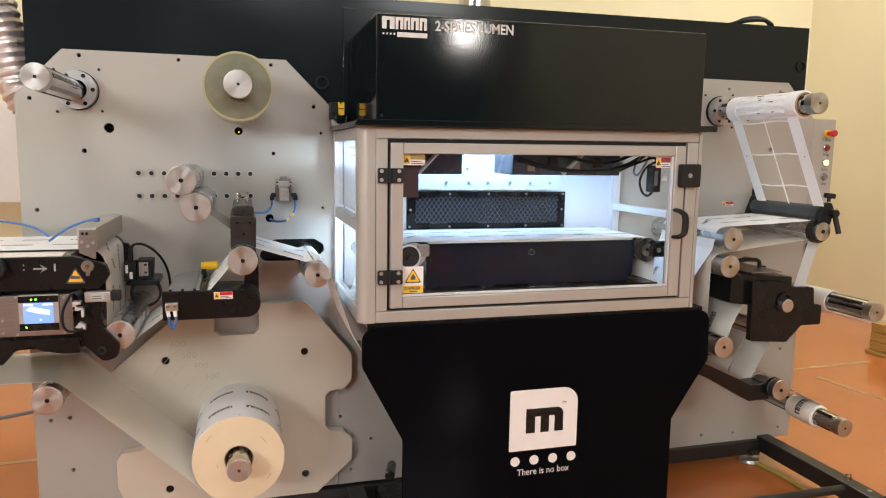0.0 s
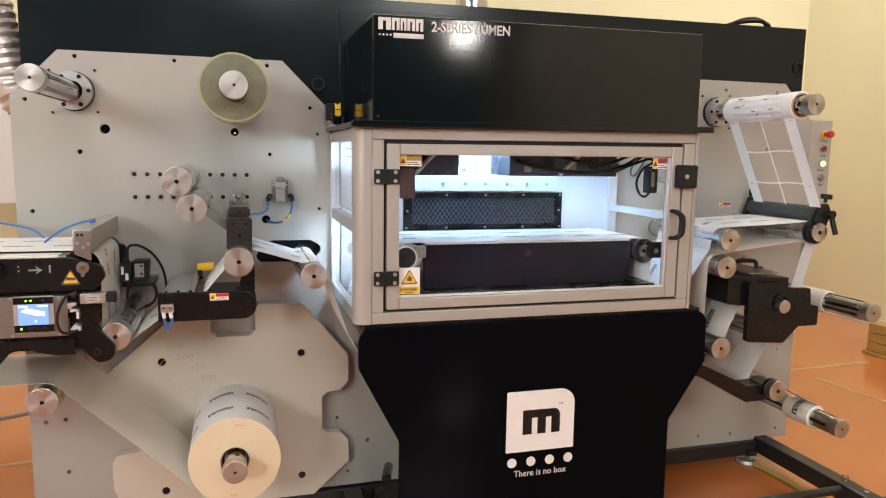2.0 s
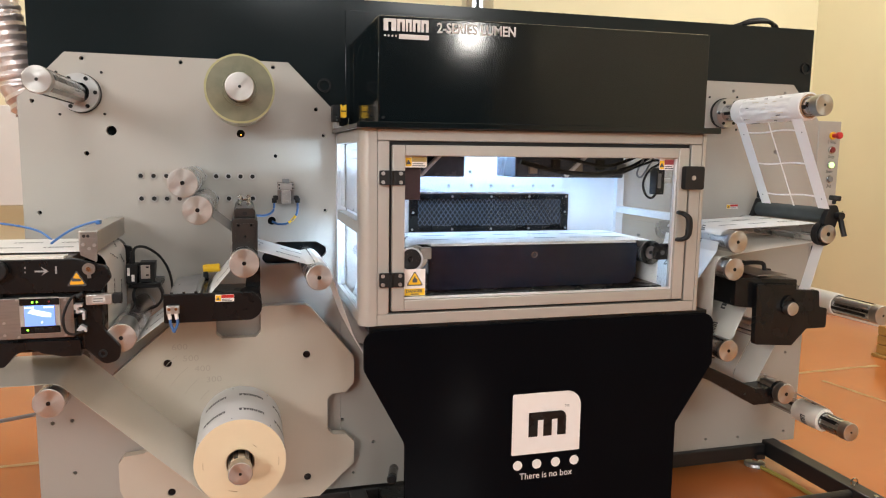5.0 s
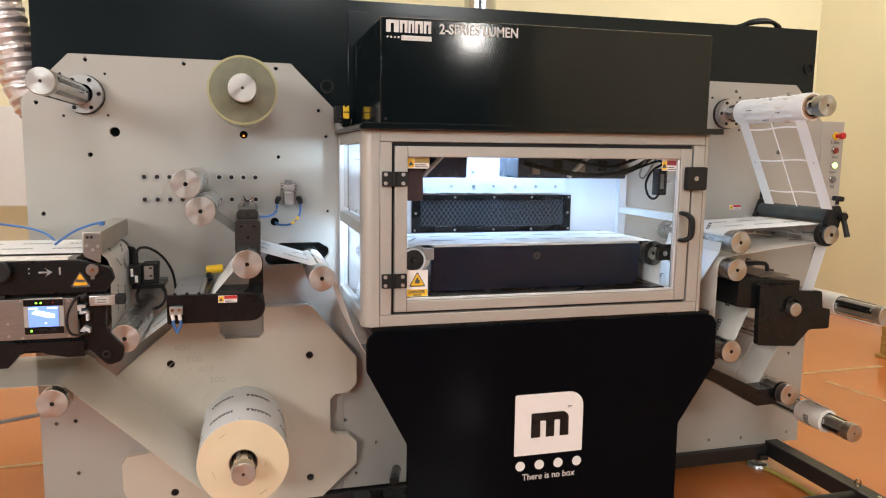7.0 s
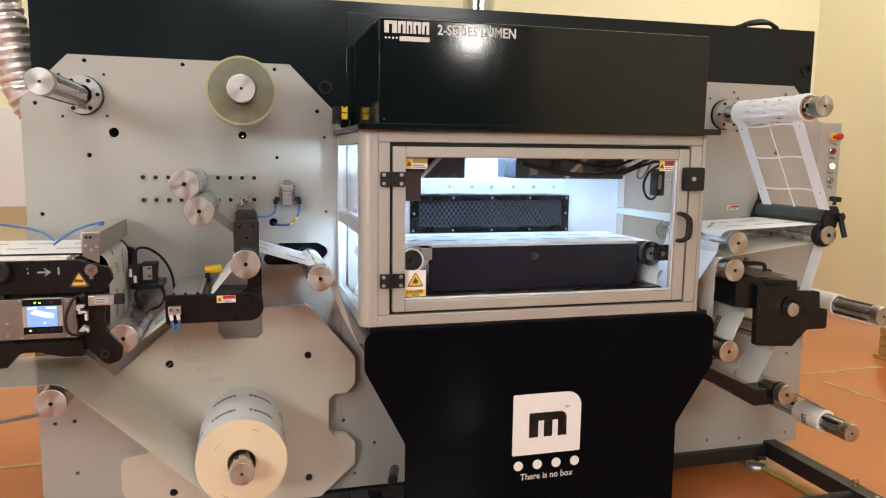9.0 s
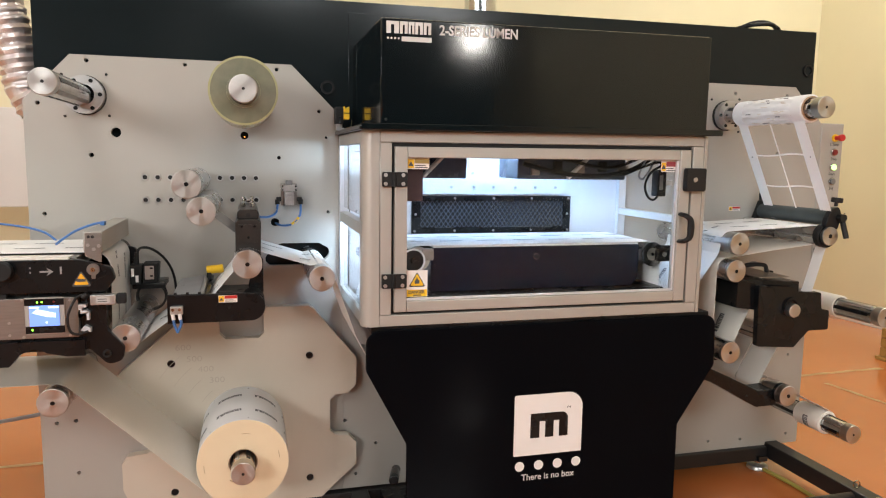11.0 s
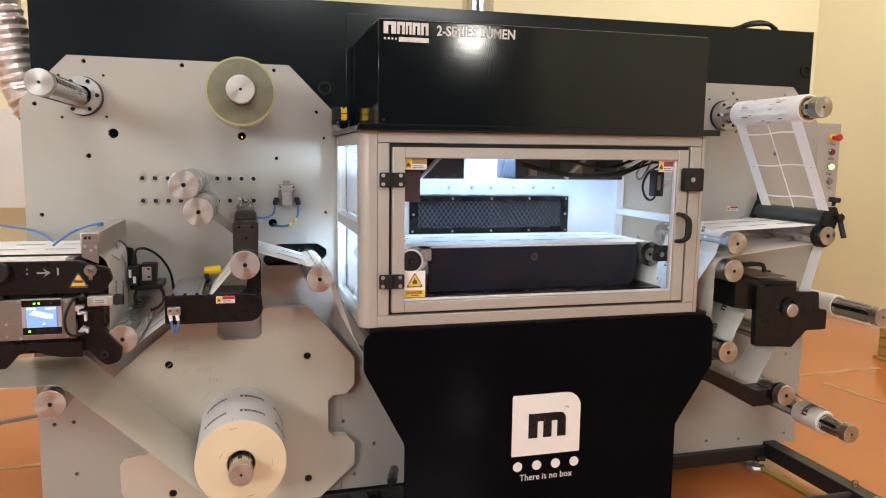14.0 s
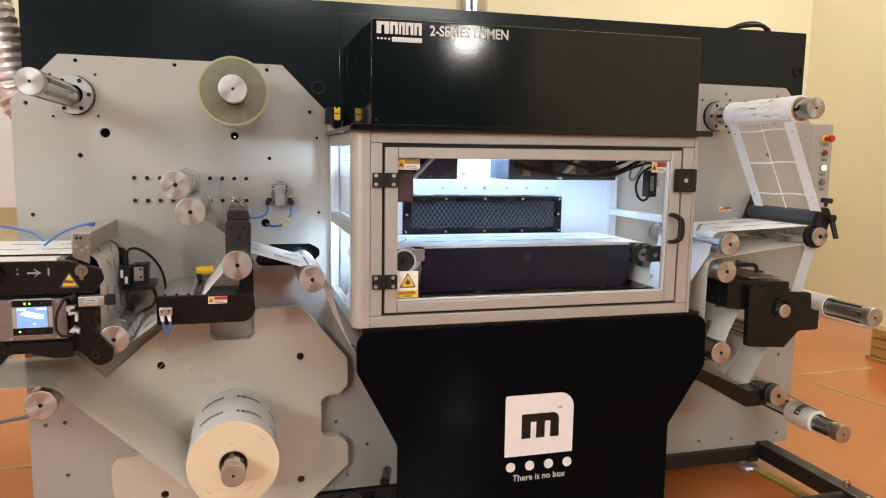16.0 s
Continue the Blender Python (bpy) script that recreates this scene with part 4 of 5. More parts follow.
for i in range(nx):
    for j in range(nz):
        px, pz = .935 + i * cw, 1.005 + j * ch
        for (ax, az), (bx_, bz) in (((px, pz + ch / 2), (px + cw / 2, pz + ch)), ((px + cw / 2, pz + ch), (px + cw, pz + ch / 2)), ((px + cw, pz + ch / 2), (px + cw / 2, pz)), ((px + cw / 2, pz), (px, pz + ch / 2))):
            d = Vector((bx_ - ax, bz - az)).normalized()
            n = Vector((-d.y, d.x)) * .0011
            vs = [bm.verts.new((q[0] + s_ * n.x, -.0170, q[1] + s_ * n.y)) for q, s_ in (((ax, az), 1), ((bx_, bz), 1), ((bx_, bz), -1), ((ax, az), -1))]
            bm.faces.new(vs)
part("mesh", bm, mat("mesh_steel", (.14, .165, .21), (.07, .08, .10), .35, .6, 9), ve, soft=False)
screws(ve, [(.915 + .1395 * i, z) for i in range(5) for z in (.993, 1.104)] + [(.918, 1.05), (1.470, 1.05)], -.0202, .004, .003, ZINC)
tu = thing("web_table", (1.2, -.2, .80), "black web table under the white web in the chamber", "machine table")
part("table", slab(rounded([(.885, .85), (1.54, .85), (1.56, .875), (1.56, .979), (.885, .979)], [.004, .01, .004, .006, .006], 3), -.362, -.06, b=.002), TABLE, tu)
part("top_edge", box(.89, 1.555, -.364, -.07, .9795, .9865, .002), ALUW, tu)
part("base", box(.80, 1.63, -.40, -.05, .80, .848, .003), BLACK, tu)
part("button", ring(1.213, .948, .008, .0095, -.3635, -.362, 20), CHROME, tu)
for x in (.897, 1.40):
    part("screw", ycyl(x, .93, .002, -.3635, -.362, 8), CHROME, tu)
roller(.842, .951, .035, -.385, -.02, name="guide_roller", label="steel guide roller at the chamber entry")
roller(1.594, .950, .0365, -.385, -.02, name="guide_roller", label="black-ended guide roller at the chamber exit")
t = thing("roller_bracket", (.842, -.39, .94), "black bracket holding the chamber entry roller", "bracket")
part("bracket", slab(rounded([(.80, .918), (.842, .918), (.850, .935), (.850, .965), (.838, .982), (.80, .982)], [.003, .008, .01, .01, .008, .003], 3), -.404, -.387, b=.002), BLACK, t)
part("steel_rim", ring(.822, .950, .0300, .0345, -.412, -.4045, 40), ALUW, t, "bright steel rim")
part("hub", ycyl(.822, .950, .0295, -.409, -.4045, 32), BLACKPL, t)
part("hub_bolt", ring(.822, .950, .005, .009, -.4115, -.4093, 18), BLACK, t)
part("bearing_plate", slab(rrect(.851, .884, .948, .981, .003), -.398, -.380, b=.001), STEEL, t)
part("lock_nut", ycyl(.848, .956, .006, -.405, -.3985, 6), CHROME, t)
t = thing("roller_bracket", (1.62, -.39, .94), "black bracket holding the chamber exit roller", "bracket")
part("bracket", slab(rounded([(1.60, .93), (1.66, .93), (1.66, .978), (1.622, .978), (1.60, .962)], [.003] * 5, 2), -.41, -.387, b=.002), BLACK, t)
part("hub", ycyl(1.618, .952, .008, -.414, -.4095, 18), CHROME, t)
part("steel_collar", ring(1.594, .95, .02, .038, -.3868, -.3852, 40), CHROME, t)
t = thing("lamp_unit", (1.18, -.2, 1.24), "dark curing lamp units hanging under the chamber top", "lamp unit")
part("housing", box(.845, 1.008, -.30, -.13, 1.178, 1.30, .004), HOUSING, t)
part("housing", box(1.170, 1.535, -.30, -.13, 1.178, 1.30, .004), HOUSING, t)
# added body and arm to carry the infeed-side spill lamp
part("end_lamp_body", box(.728, .775, -.215, -.15, 1.032, 1.062, .003), HOUSING, t)
part("end_lamp_arm", box(.776, .789, -.20, -.18, 1.04, 1.13, .002), HOUSING, t)
part("side_block", box(.79, .835, -.46, -.16, 1.12, 1.30, .003), mat("dark_red_block", (.05, .018, .018), (.04, .015, .015), .4), t)
for xa, xb in ((.87, .97), (1.33, 1.44)):
    part("brace", rod((xa, -.312, 1.182), (xb, -.312, 1.285), .007, 10), ALUW, t)
# two added flaps that narrow the band of light on the plate
for z_ in (1.2520, 1.2270):
    part("side_shade", box(.700, .842, -.159, -.110, z_, z_ + .002), HOUSING, t)
part("light_bar", box(.86, 1.46, -.12, -.06, 1.2685, 1.3030), BLACK, t)
part("led_strip", box(.857, 1.46, -.115, -.065, 1.246, 1.268), LEDBAR, t, "bright white light bar")
for k in range(5):
    x = 1.21 + .075 * k
    part("clip", box(x, x + .026, -.315, -.3005, 1.19 + .012 * (k % 2), 1.222 + .012 * (k % 2), .002), BLACKPL if k % 2 else STEEL, t)
part("air_line", tube([(1.18, -.315, 1.225), (1.30, -.32, 1.198), (1.42, -.33, 1.190), (1.52, -.33, 1.205), (1.60, -.31, 1.235), (1.64, -.30, 1.262)], .007, 10), BLACKPL, t)
part("air_line", tube([(1.24, -.312, 1.25), (1.34, -.318, 1.235), (1.46, -.325, 1.215), (1.57, -.31, 1.245), (1.63, -.29, 1.275)], .005, 10), BLACKPL, t)
t = thing("cable_loop", (1.60, -.36, 1.20), "black cables looping to a small sensor box", "cable")
part("cable", tube([(1.44, -.33, 1.192), (1.50, -.345, 1.195), (1.55, -.355, 1.215), (1.61, -.36, 1.235), (1.625, -.36, 1.225), (1.59, -.362, 1.205), (1.570, -.362, 1.165), (1.580, -.362, 1.130), (1.600, -.362, 1.118), (1.615, -.362, 1.128)], .0038), BLACKPL, t)
part("cable", tube([(1.60, -.34, 1.262), (1.575, -.345, 1.235), (1.555, -.348, 1.195), (1.567, -.35, 1.182), (1.585, -.352, 1.205), (1.61, -.355, 1.25)], .003), CABLE, t)
part("sensor_box", box(1.602, 1.630, -.385, -.345, 1.130, 1.212, .003), BLACKPL, t)
part("sensor_label", box(1.606, 1.618, -.3858, -.3852, 1.150, 1.195), CABLE, t)
part("ear", box(1.630, 1.662, -.37, -.35, 1.165, 1.18, .002), ALUW, t)
# top plate, hood
lid = t = thing("cover_plate", (1.18, -.25, EZ1), "black steel top plate with a folded front lip", "cover plate")
part("plate", box(.652, 1.718, -.528, .025, EZ1 + .0005, 1.3195, .003), BLACKGLOSS, t)
part("lip", box(.655, 1.715, -.530, -.522, 1.3055, 1.3225, .002), BLACKGLOSS, t)
hood = thing("hood", (1.2, -.22, 1.3195), "glossy black sheet-metal hood with white lettering", "machine hood")
part("body", box(.714, 1.694, -.482, .027, 1.32, 1.592, .004), BLACKGLOSS, hood)
lettering("lettering", "2-SERIES LUMEN", .036, SILVERINK, hood, front(.869, -.4825, 1.5555), .0004, wide=.86, bold=.0007)
u_ = .728
for w_ in (.0330, .0206, .0153, .0206, .0195):
    # one plain block shape for each character of the mark
    part("name_block", slab([(u_, 1.5538), (u_ + .36 * w_, 1.5538), (u_ + .36 * w_, 1.576), (u_ + .62 * w_, 1.576), (u_ + .62 * w_, 1.5538), (u_ + w_, 1.5538), (u_ + w_, 1.5842), (u_, 1.5842)], -.4834, -.4822), SILVERINK, hood)
    u_ += w_ + .0024
for i in range(4):
    part("dot", ycyl(.732 + .0095 * i, 1.5415, .0027, -.4835, -.4822, 12), SILVERINK, hood)
part("bar", box(.768, .848, -.4835, -.4822, 1.5345, 1.5465), SILVERINK, hood)
part("screw", ycyl(.728, 1.335, .004, -.4845, -.482, 12), DARK, hood)
for x, yy, sl, sw in ((.672, -.05, .018, .036), (.742, -.25, .010, .030)):
    t = thing("interlock_switch", (x, yy, 1.32), "small black interlock switch with yellow sleeve", "switch", "interlock switches")
    part("body", box(x - .026, x - .001, yy - .02, yy + .02, 1.3395, 1.392, .003), BLACKPL if sl > .012 else CABLE, t)
    part("sleeve", slab(rounded([(x, 1.354), (x + sl, 1.354), (x + sl, 1.394), (x + sl * .8, 1.394), (x + sl * .7, 1.388), (x + sl * .3, 1.388), (x + sl * .2, 1.394), (x, 1.394)], [.002] * 8, 2), yy - sw / 2, yy + sw / 2), YELLOW, t, "yellow plastic sleeve")
    part("sleeve_band", box(x + .0005, x + sl - .0005, yy - sw / 2 - .0008, yy - sw / 2 - .0002, 1.372, 1.375), BLACKPL, t)
    part("bracket", slab([(x - .022, 1.3205), (x + .012, 1.3205), (x + .012, 1.324), (x - .012, 1.330), (x - .012, 1.339), (x - .022, 1.339)], yy - .018, yy + .012), ZINC, t, "bent zinc bracket")
    part("pin", rod((x + .022, yy - .02, 1.3205), (x + .026, yy - .02, 1.352), .0022, 10), CHROME, t)
    for dz in (.345, .358):
        part("screw", ycyl(x - .012, 1 + dz, .004, yy - .0225, yy - .0202, 12), CHROME, t)

# the chamber's head, lid and hood fall slightly towards the infeed side
for ob in [o_ for o_ in bpy.data.objects if o_.type == "MESH" and o_.parent and (o_.parent in (en, lid, hood) or o_.parent == door)]:
    base = ORG[ob.name]
    for v in ob.data.vertices:
        if v.co.z + base.z > 1.2:
            v.co.z += .0075 * (v.co.x + base.x - EX0) * min(1, (v.co.z + base.z - 1.2) / .05)

# lower front panel
lpn = thing("front_panel", (1.2, -.49, .05), "glossy black front panel with a white emblem", "machine panel")
PO = rounded([(.7875, .06), (1.641, .06), (1.639, .437), (1.757, .618), (1.752, .775), (.674, .775), (.674, .666), (.7875, .45)], [0, 0, .02, .02, .035, .04, .03, .03], 6)
part("panel", slab(PO, -.502, -.49, b=.003), BLACKPANEL, lpn)
part("skirt", box(.80, 1.63, -.489, -.03, .06, .10), BLACK, lpn)
part("top_flange", box(.69, 1.735, -.489, -.03, .765, .784, .002), BLACK, lpn)
em = part("emblem", slab(rounded([(1.102, .385), (1.315, .385), (1.315, .567), (1.102, .567)], [.003, .003, .045, .006], 8), -.504, -.5022), WHITEINK, lpn, "white emblem plate with one round corner")
for x0_, x1_, z0_, z1_ in ((1.152, 1.180, .437, .510), (1.198, 1.224, .437, .509), (1.242, 1.269, .437, .494)):
    part("black_bar", box(x0_, x1_, -.5056, -.5042, z0_, z1_), BLACK, em)
part("black_bar", slab(rounded([(1.180, .486), (1.269, .486), (1.269, .510), (1.180, .510)], [0, 0, .02, 0], 5), -.5054, -.5042), BLACK, em)
lettering("lettering", "TM", .010, BLACK, em, front(1.264, -.5044, .519), .0003)
for i in range(4):
    part("dot", ycyl(1.122 + .0595 * i, .353, .0142, -.5040, -.5022, 28), WHITEINK, em)
lettering("lettering", "There is no box", .0275, WHITEINK, lpn, front(1.129, -.5026, .309), .0004, wide=.93)

# ---- printing module at the infeed ----
pr = thing("print_module", (-.3, -.25, .74), "black web printing module with a small blue touch screen", "printer")
part("side_plate", slab(rounded([(-.9, .898), (.035, .898), (.058, .93), (.050, .958), (-.02, .978), (-.9, .978)], [0, .01, .015, .012, .03, 0], 4), -.455, -.435, b=.002), BLACK, pr)
part("back_plate", slab(rounded([(-.9, .898), (.035, .898), (.058, .93), (.050, .958), (-.02, .978), (-.9, .978)], [0, .01, .015, .012, .03, 0], 4), -.06, -.045, b=.002), BLACK, pr)
part("bed", box(-.9, -.03, -.434, -.061, .955, .981, .002), STEEL, pr)
part("top_lip", box(-.9, -.045, -.45, -.40, .9785, .984, .001), LINER, pr)
part("lower_body", box(-.9, -.012, -.425, -.06, .745, .897, .004), BLACK, pr)
part("end_plate", slab(rounded([(-.012, .75), (.03, .705), (.065, .715), (.07, .75), (.03, .80), (.03, .897), (-.012, .897)], [.002, .02, .02, .015, .02, 0, 0], 4), -.43, -.41, b=.002), BLACK, pr)
part("axle", ring(.028, .735, .006, .0105, -.434, -.4302, 20), BLACKPL, pr)
part("underside", slab(rounded([(-.9, .74), (-.9, .715), (-.19, .715), (-.165, .745), (-.13, .76), (-.105, .745), (-.06, .735), (-.02, .735), (-.02, .775), (-.9, .775)], [0, 0, .005, .01, .03, .01, 0, 0, 0, 0], 3), -.44, -.40), BLACK, pr)
part("knob", ycyl(-.186, .955, .024, -.475, -.455, 28, b=.004), BLACKPL, pr, "round black knob")
cp = part("control_box", slab(rrect(-.5, -.030, .785, .885, .003), -.447, -.4255, b=.002), STEEL, pr, "brushed steel control box")
sc = part("display_frame", slab(rrect(-.147, -.059, .797, .887, .003), -.451, -.4472, b=.001), ALU, cp)
part("bezel", box(-.146, -.060, -.4525, -.451, .868, .884), BLACK, sc)
part("bezel", box(-.146, -.060, -.4525, -.451, .799, .8165), BLACK, sc)
part("screen", box(-.136, -.071, -.4535, -.4512, .8172, .8675), SCREEN, sc, "lit blue touch screen")
part("pictogram", slab([(-.130, .850), (-.119, .859), (-.078, .848), (-.079, .838), (-.098, .840)], -.4540, -.4536), SCREENW, sc)
part("key", ycyl(-.099, .826, .0025, -.4540, -.4536, 14), SCREENW, sc)
for x0_, x1_ in ((-.135, -.115), (-.094, -.072)):
    part("key", box(x0_, x1_, -.4540, -.4536, .861, .865), SCREENW, sc)
for x, z, m_ in ((-.118, .876, GREEN), (-.108, .876, GREEN), (-.082, .876, DARKRED), (-.131, .808, GREEN)):
    part("indicator", ycyl(x, z, .0024, -.4540, -.4524, 12), m_, sc)
for x in (-.112, -.101, -.083):
    part("key", box(x - .004, x + .004, -.4535, -.4524, .8065, .8125), BLACKPL, sc)
for x, z in ((-.152, .882), (-.048, .878), (-.152, .79), (-.05, .79), (-.182, .826), (-.182, .796), (-.053, .836)):
    part("screw", ycyl(x, z, .0032, -.4495, -.447, 12), ZINC, cp)
part("side_cap", box(-.9, -.185, -.4465, -.43, .825, .898, .004), BLACKPL, pr)
bm = slab([(-.108, .9485), (-.088, .9485), (-.094, .940), (-.078, .9505), (-.094, .961), (-.088, .9525), (-.108, .9525)], -.4562, -.4552)
PRINTG = mat("faded_grey_print", (.34, .34, .34), (.26, .26, .26), .5)
part("arrow", bm, PRINTG, pr, "pale printed arrow")
part("text_bar", box(-.064, -.060, -.4562, -.4552, .944, .962), PRINTG, pr)
for z in (.947, .958):
    part("text_bar", box(-.130, -.127, -.4562, -.4552, z, z + .004), PRINTG, pr)
ws = part("warning_triangle", triangle(-.018, .932, .046, -.4560, -.4552), INK, pr, "orange crush warning triangle")
part("field", triangle(-.018, .9313, .0345, -.4566, -.4561), ORANGE, ws)
part("symbol", slab([(-.028, .924), (-.008, .924), (-.008, .930), (-.020, .931), (-.030, .933)], -.4572, -.4567), INK, ws)
part("clamp_disc", ycyl(.010, .954, .0145, -.460, -.4555, 28), STEEL, pr)
part("clamp_tab", box(.0055, .0145, -.4595, -.4556, .931, .943, .001), STEEL, pr)
part("clamp_bolt", ycyl(.010, .954, .006, -.464, -.4602, 6), CHROME, pr)
# web clamp bar
t = thing("web_bar", (0, -.2, .99), "long aluminium bar across the web with a steel end plate", "machine bar")
part("bar", box(-.014, .030, -.438, -.035, .9935, 1.045, .003), ALU, t)
part("end_plate", slab(rounded([(-.007, .988), (.030, .970), (.032, 1.043), (-.004, 1.043)], [.002] * 4, 2), -.4600, -.4562), STEEL, t)
for x, z in ((.001, 1.014), (.0255, 1.012), (.014, 1.004)):
    part("screw", ycyl(x, z, .0042, -.463, -.4602, 12), ZINC, t)
for x in (.003, .012):
    part("hole", ycyl(x, 1.034, .0038, -.4605, -.4595, 12), DARK, t)
part("air_fitting", box(-.004, .008, -.28, -.255, 1.0452, 1.056, .002), BLUE, t, "blue air fitting")
part("rear_roller_end", ycyl(-.005, .945, .036, -.06, -.01, 32), BLACK, t)
t = thing("air_hose", (-.1, -.2, 1.0), "thin blue air hose", "hose", "air hoses")
part("hose", tube([(.002, -.267, 1.053), (-.03, -.262, 1.045), (-.07, -.25, 1.028), (-.105, -.235, 1.005), (-.125, -.22, .990)], .0032, 8), BLUE, t)
t = thing("air_hose", (-.3, -.1, 1.0), "thin blue air hose", "hose", "air hoses")
part("hose", tube([(-.55, .02, 1.05), (-.30, -.03, 1.028), (-.20, -.06, 1.01), (-.155, -.09, .985)], .0032, 8), BLUE, t)
# photo sensor on its rail
t = thing("photo_sensor", (.03, -.43, .86), "silver photo sensor on a slotted rail with a cable", "sensor")
PRINTW = mat("grey_type_label", (.55, .54, .52), (.47, .46, .44), .5)
bm = box(.002, .060, -.470, -.445, .867, .892, .002)
part("sensor_body", bm, ZINC, t)
part("sensor_nose", box(.0605, .082, -.468, -.447, .868, .893, .003), BLACKPL, t)
part("type_label", box(.016, .046, -.4708, -.4701, .872, .887), PRINTW, t)
for k in range(2):
    part("label_line", box(.019, .040, -.4713, -.4709, .875 + .006 * k, .877 + .006 * k), INK, t)
part("rail", slab([(-.031, .865), (-.012, .865), (-.012, .858), (-.022, .858), (-.022, .850), (-.012, .850), (-.006, .846), (-.006, .826), (-.012, .826), (-.012, .840), (-.02, .843), (-.031, .843), (-.031, .832), (-.026, .832), (-.026, .852), (-.031, .852)], -.446, -.39), ALUW, t)
part("foot", slab([(-.028, .80), (-.004, .795), (-.004, .806), (-.018, .812)], -.446, -.40), ALUW, t)
part("cable", tube([(-.010, -.46, .893), (-.030, -.465, .885), (-.048, -.47, .845), (-.046, -.47, .808), (-.03, -.465, .795), (-.008, -.455, .80)], .0032, 10), BLACKPL, t)
part("gland", rod((-.016, -.46, .885), (-.004, -.46, .895), .007, 14), BLACKPL, t)

# ---- second sensor on the plate ----
t = thing("edge_sensor", (.08, -.1, .85), "black edge sensor with steel bracket and black cable", "sensor")
part("base", box(.045, .135, -.12, 0, .842, .858, .003), BLACK, t)
part("body", slab(rounded([(.043, .858), (.072, .858), (.076, .915), (.043, .915)], [.003] * 4, 2), -.135, -.09, b=.002), BLACKPL, t)
part("block", slab(rounded([(.078, .862), (.118, .862), (.122, .92), (.078, .92)], [.003] * 4, 2), -.13, -.08, b=.002), BLACKPL, t)
part("steel_plate", box(.083, .108, -.1335, -.1305, .872, .912, .001), ZINC, t)
for z in (.880, .903):
    part("slot", box(.097, .105, -.1345, -.1336, z, z + .005), DARK, t)
part("sticker", box(.047, .054, -.1360, -.1352, .882, .905), WHITEINK, t)
part("sticker", box(.058, .066, -.1360, -.1352, .865, .885), WHITEINK, t)
part("connector", rod((.058, -.11, .915), (.060, -.11, .95), .008, 14, r2=.006), BLACKPL, t)
part("cable", tube([(.060, -.11, .945), (.070, -.11, .962), (.095, -.10, .960), (.125, -.08, .935), (.145, -.06, .90), (.155, -.04, .86), (.160, -.03, .80)], .0038, 10), BLACKPL, t)

# ---- slitter box below the nip ----
t = thing("slitter_box", (.29, -.2, .79), "black slitter box with steel cover and air fittings", "machine unit")
part("front_plate", slab(rounded([(.168, .793), (.417, .793), (.417, .869), (.168, .870)], [.003, .0365, .0365, .003], 12), -.385, -.372, b=.002), BLACK, t)
part("housing", box(.172, .375, -.3715, -.05, .797, .835, .003), BLACK, t)
cov = [(.175, .850), (.246, .863), (.246, .869), (.175, .858)]
part("cover", slab(cov, -.371, -.05), mat("grey_steel_cover", (.34, .34, .345), (.29, .29, .295), .3, .5, 8), t, "grey sloping steel cover")
part("rail", box(.248, .259, -.371, -.05, .858, .872, .002), bpy.data.materials["grey_steel_cover"], t)
part("rail", box(.2595, .272, -.371, -.05, .850, .866, .002), BLACK, t)
part("clip_block", box(.2545, .268, -.135, -.105, .8662, .8875, .002), BLACKPL, t)
part("yellow_clip", rod((.254, -.12, .894), (.302, -.12, .898), .0125, 14, b_edge=.003), YELLOW, t, "yellow plastic clip")
part("bearing", ycyl(.385, .838, .032, -.371, -.30, 32), BLACKPL, t)
part("clamp_block", box(.176, .208, -.400, -.3855, .820, .842, .002), ZINC, t)
for x in (.183, .200):
    part("fitting", rod((x, -.402, .822), (x + .002, -.402, .808), .0048, 12), WHITEINK, t)
    part("hose", tube([(x + .002, -.402, .808), (x + .003, -.40, .795), (.193, -.395, .772)], .0038, 8), BLUE, t)
    part("screw", ycyl(x, .834, .004, -.4035, -.400, 12), CHROME, t)
for k in range(3):
    part("tab", box(.185 + .03 * k, .192 + .03 * k, -.38, -.37, .868, .874), BLACK, t)
notice(.297, .345, .846, .865, -.3855, t, RED)
# nip lever block
t = thing("nip_block", (.376, -.2, .98), "dark bronze-grey lever block pressing the nip roller", "machine block")
part("block", slab(rounded([(.343, .955), (.408, .955), (.410, 1.058), (.401, 1.066), (.351, 1.066), (.343, 1.058)], [.002] * 6, 2), -.372, -.03, b=.002), BROWN, t)
part("front_cover", slab(rounded([(.352, 1.003), (.401, 1.003), (.401, 1.052), (.352, 1.052)], [.002] * 4, 2), -.3758, -.3725, b=.0005), BROWN, t)
part("head", slab(rounded([(.349, 1.0665), (.404, 1.0665), (.404, 1.085), (.398, 1.092), (.355, 1.092), (.349, 1.085)], [.002] * 6, 2), -.36, -.06, b=.002), BROWN, t)
part("port", ycyl(.377, 1.078, .006, -.3615, -.3598, 16), DARK, t)
for x, z in ((.360, 1.048), (.393, 1.048), (.377, 1.018)):
    part("screw", ycyl(x, z, .0032, -.3772, -.3755, 12), BLACK, t)
for x in (.365, .388):
    part("air_fitting", rod((x, -.25, 1.092), (x, -.25, 1.122), .0042, 12), CHROME, t, "small steel air fitting")
    for z in (1.094, 1.104, 1.114):
        part("nut", rod((x, -.25, z), (x, -.25, z + .005), .0075, 6), CHROME, t)
part("link", rod((.365, -.25, 1.108), (.388, -.25, 1.108), .0028, 10), CHROME, t)
part("lever", slab(rounded([(.372, .845), (.415, .845), (.415, .955), (.385, .955)], [.012] * 4, 4), -.30, -.28), BLACK, t)
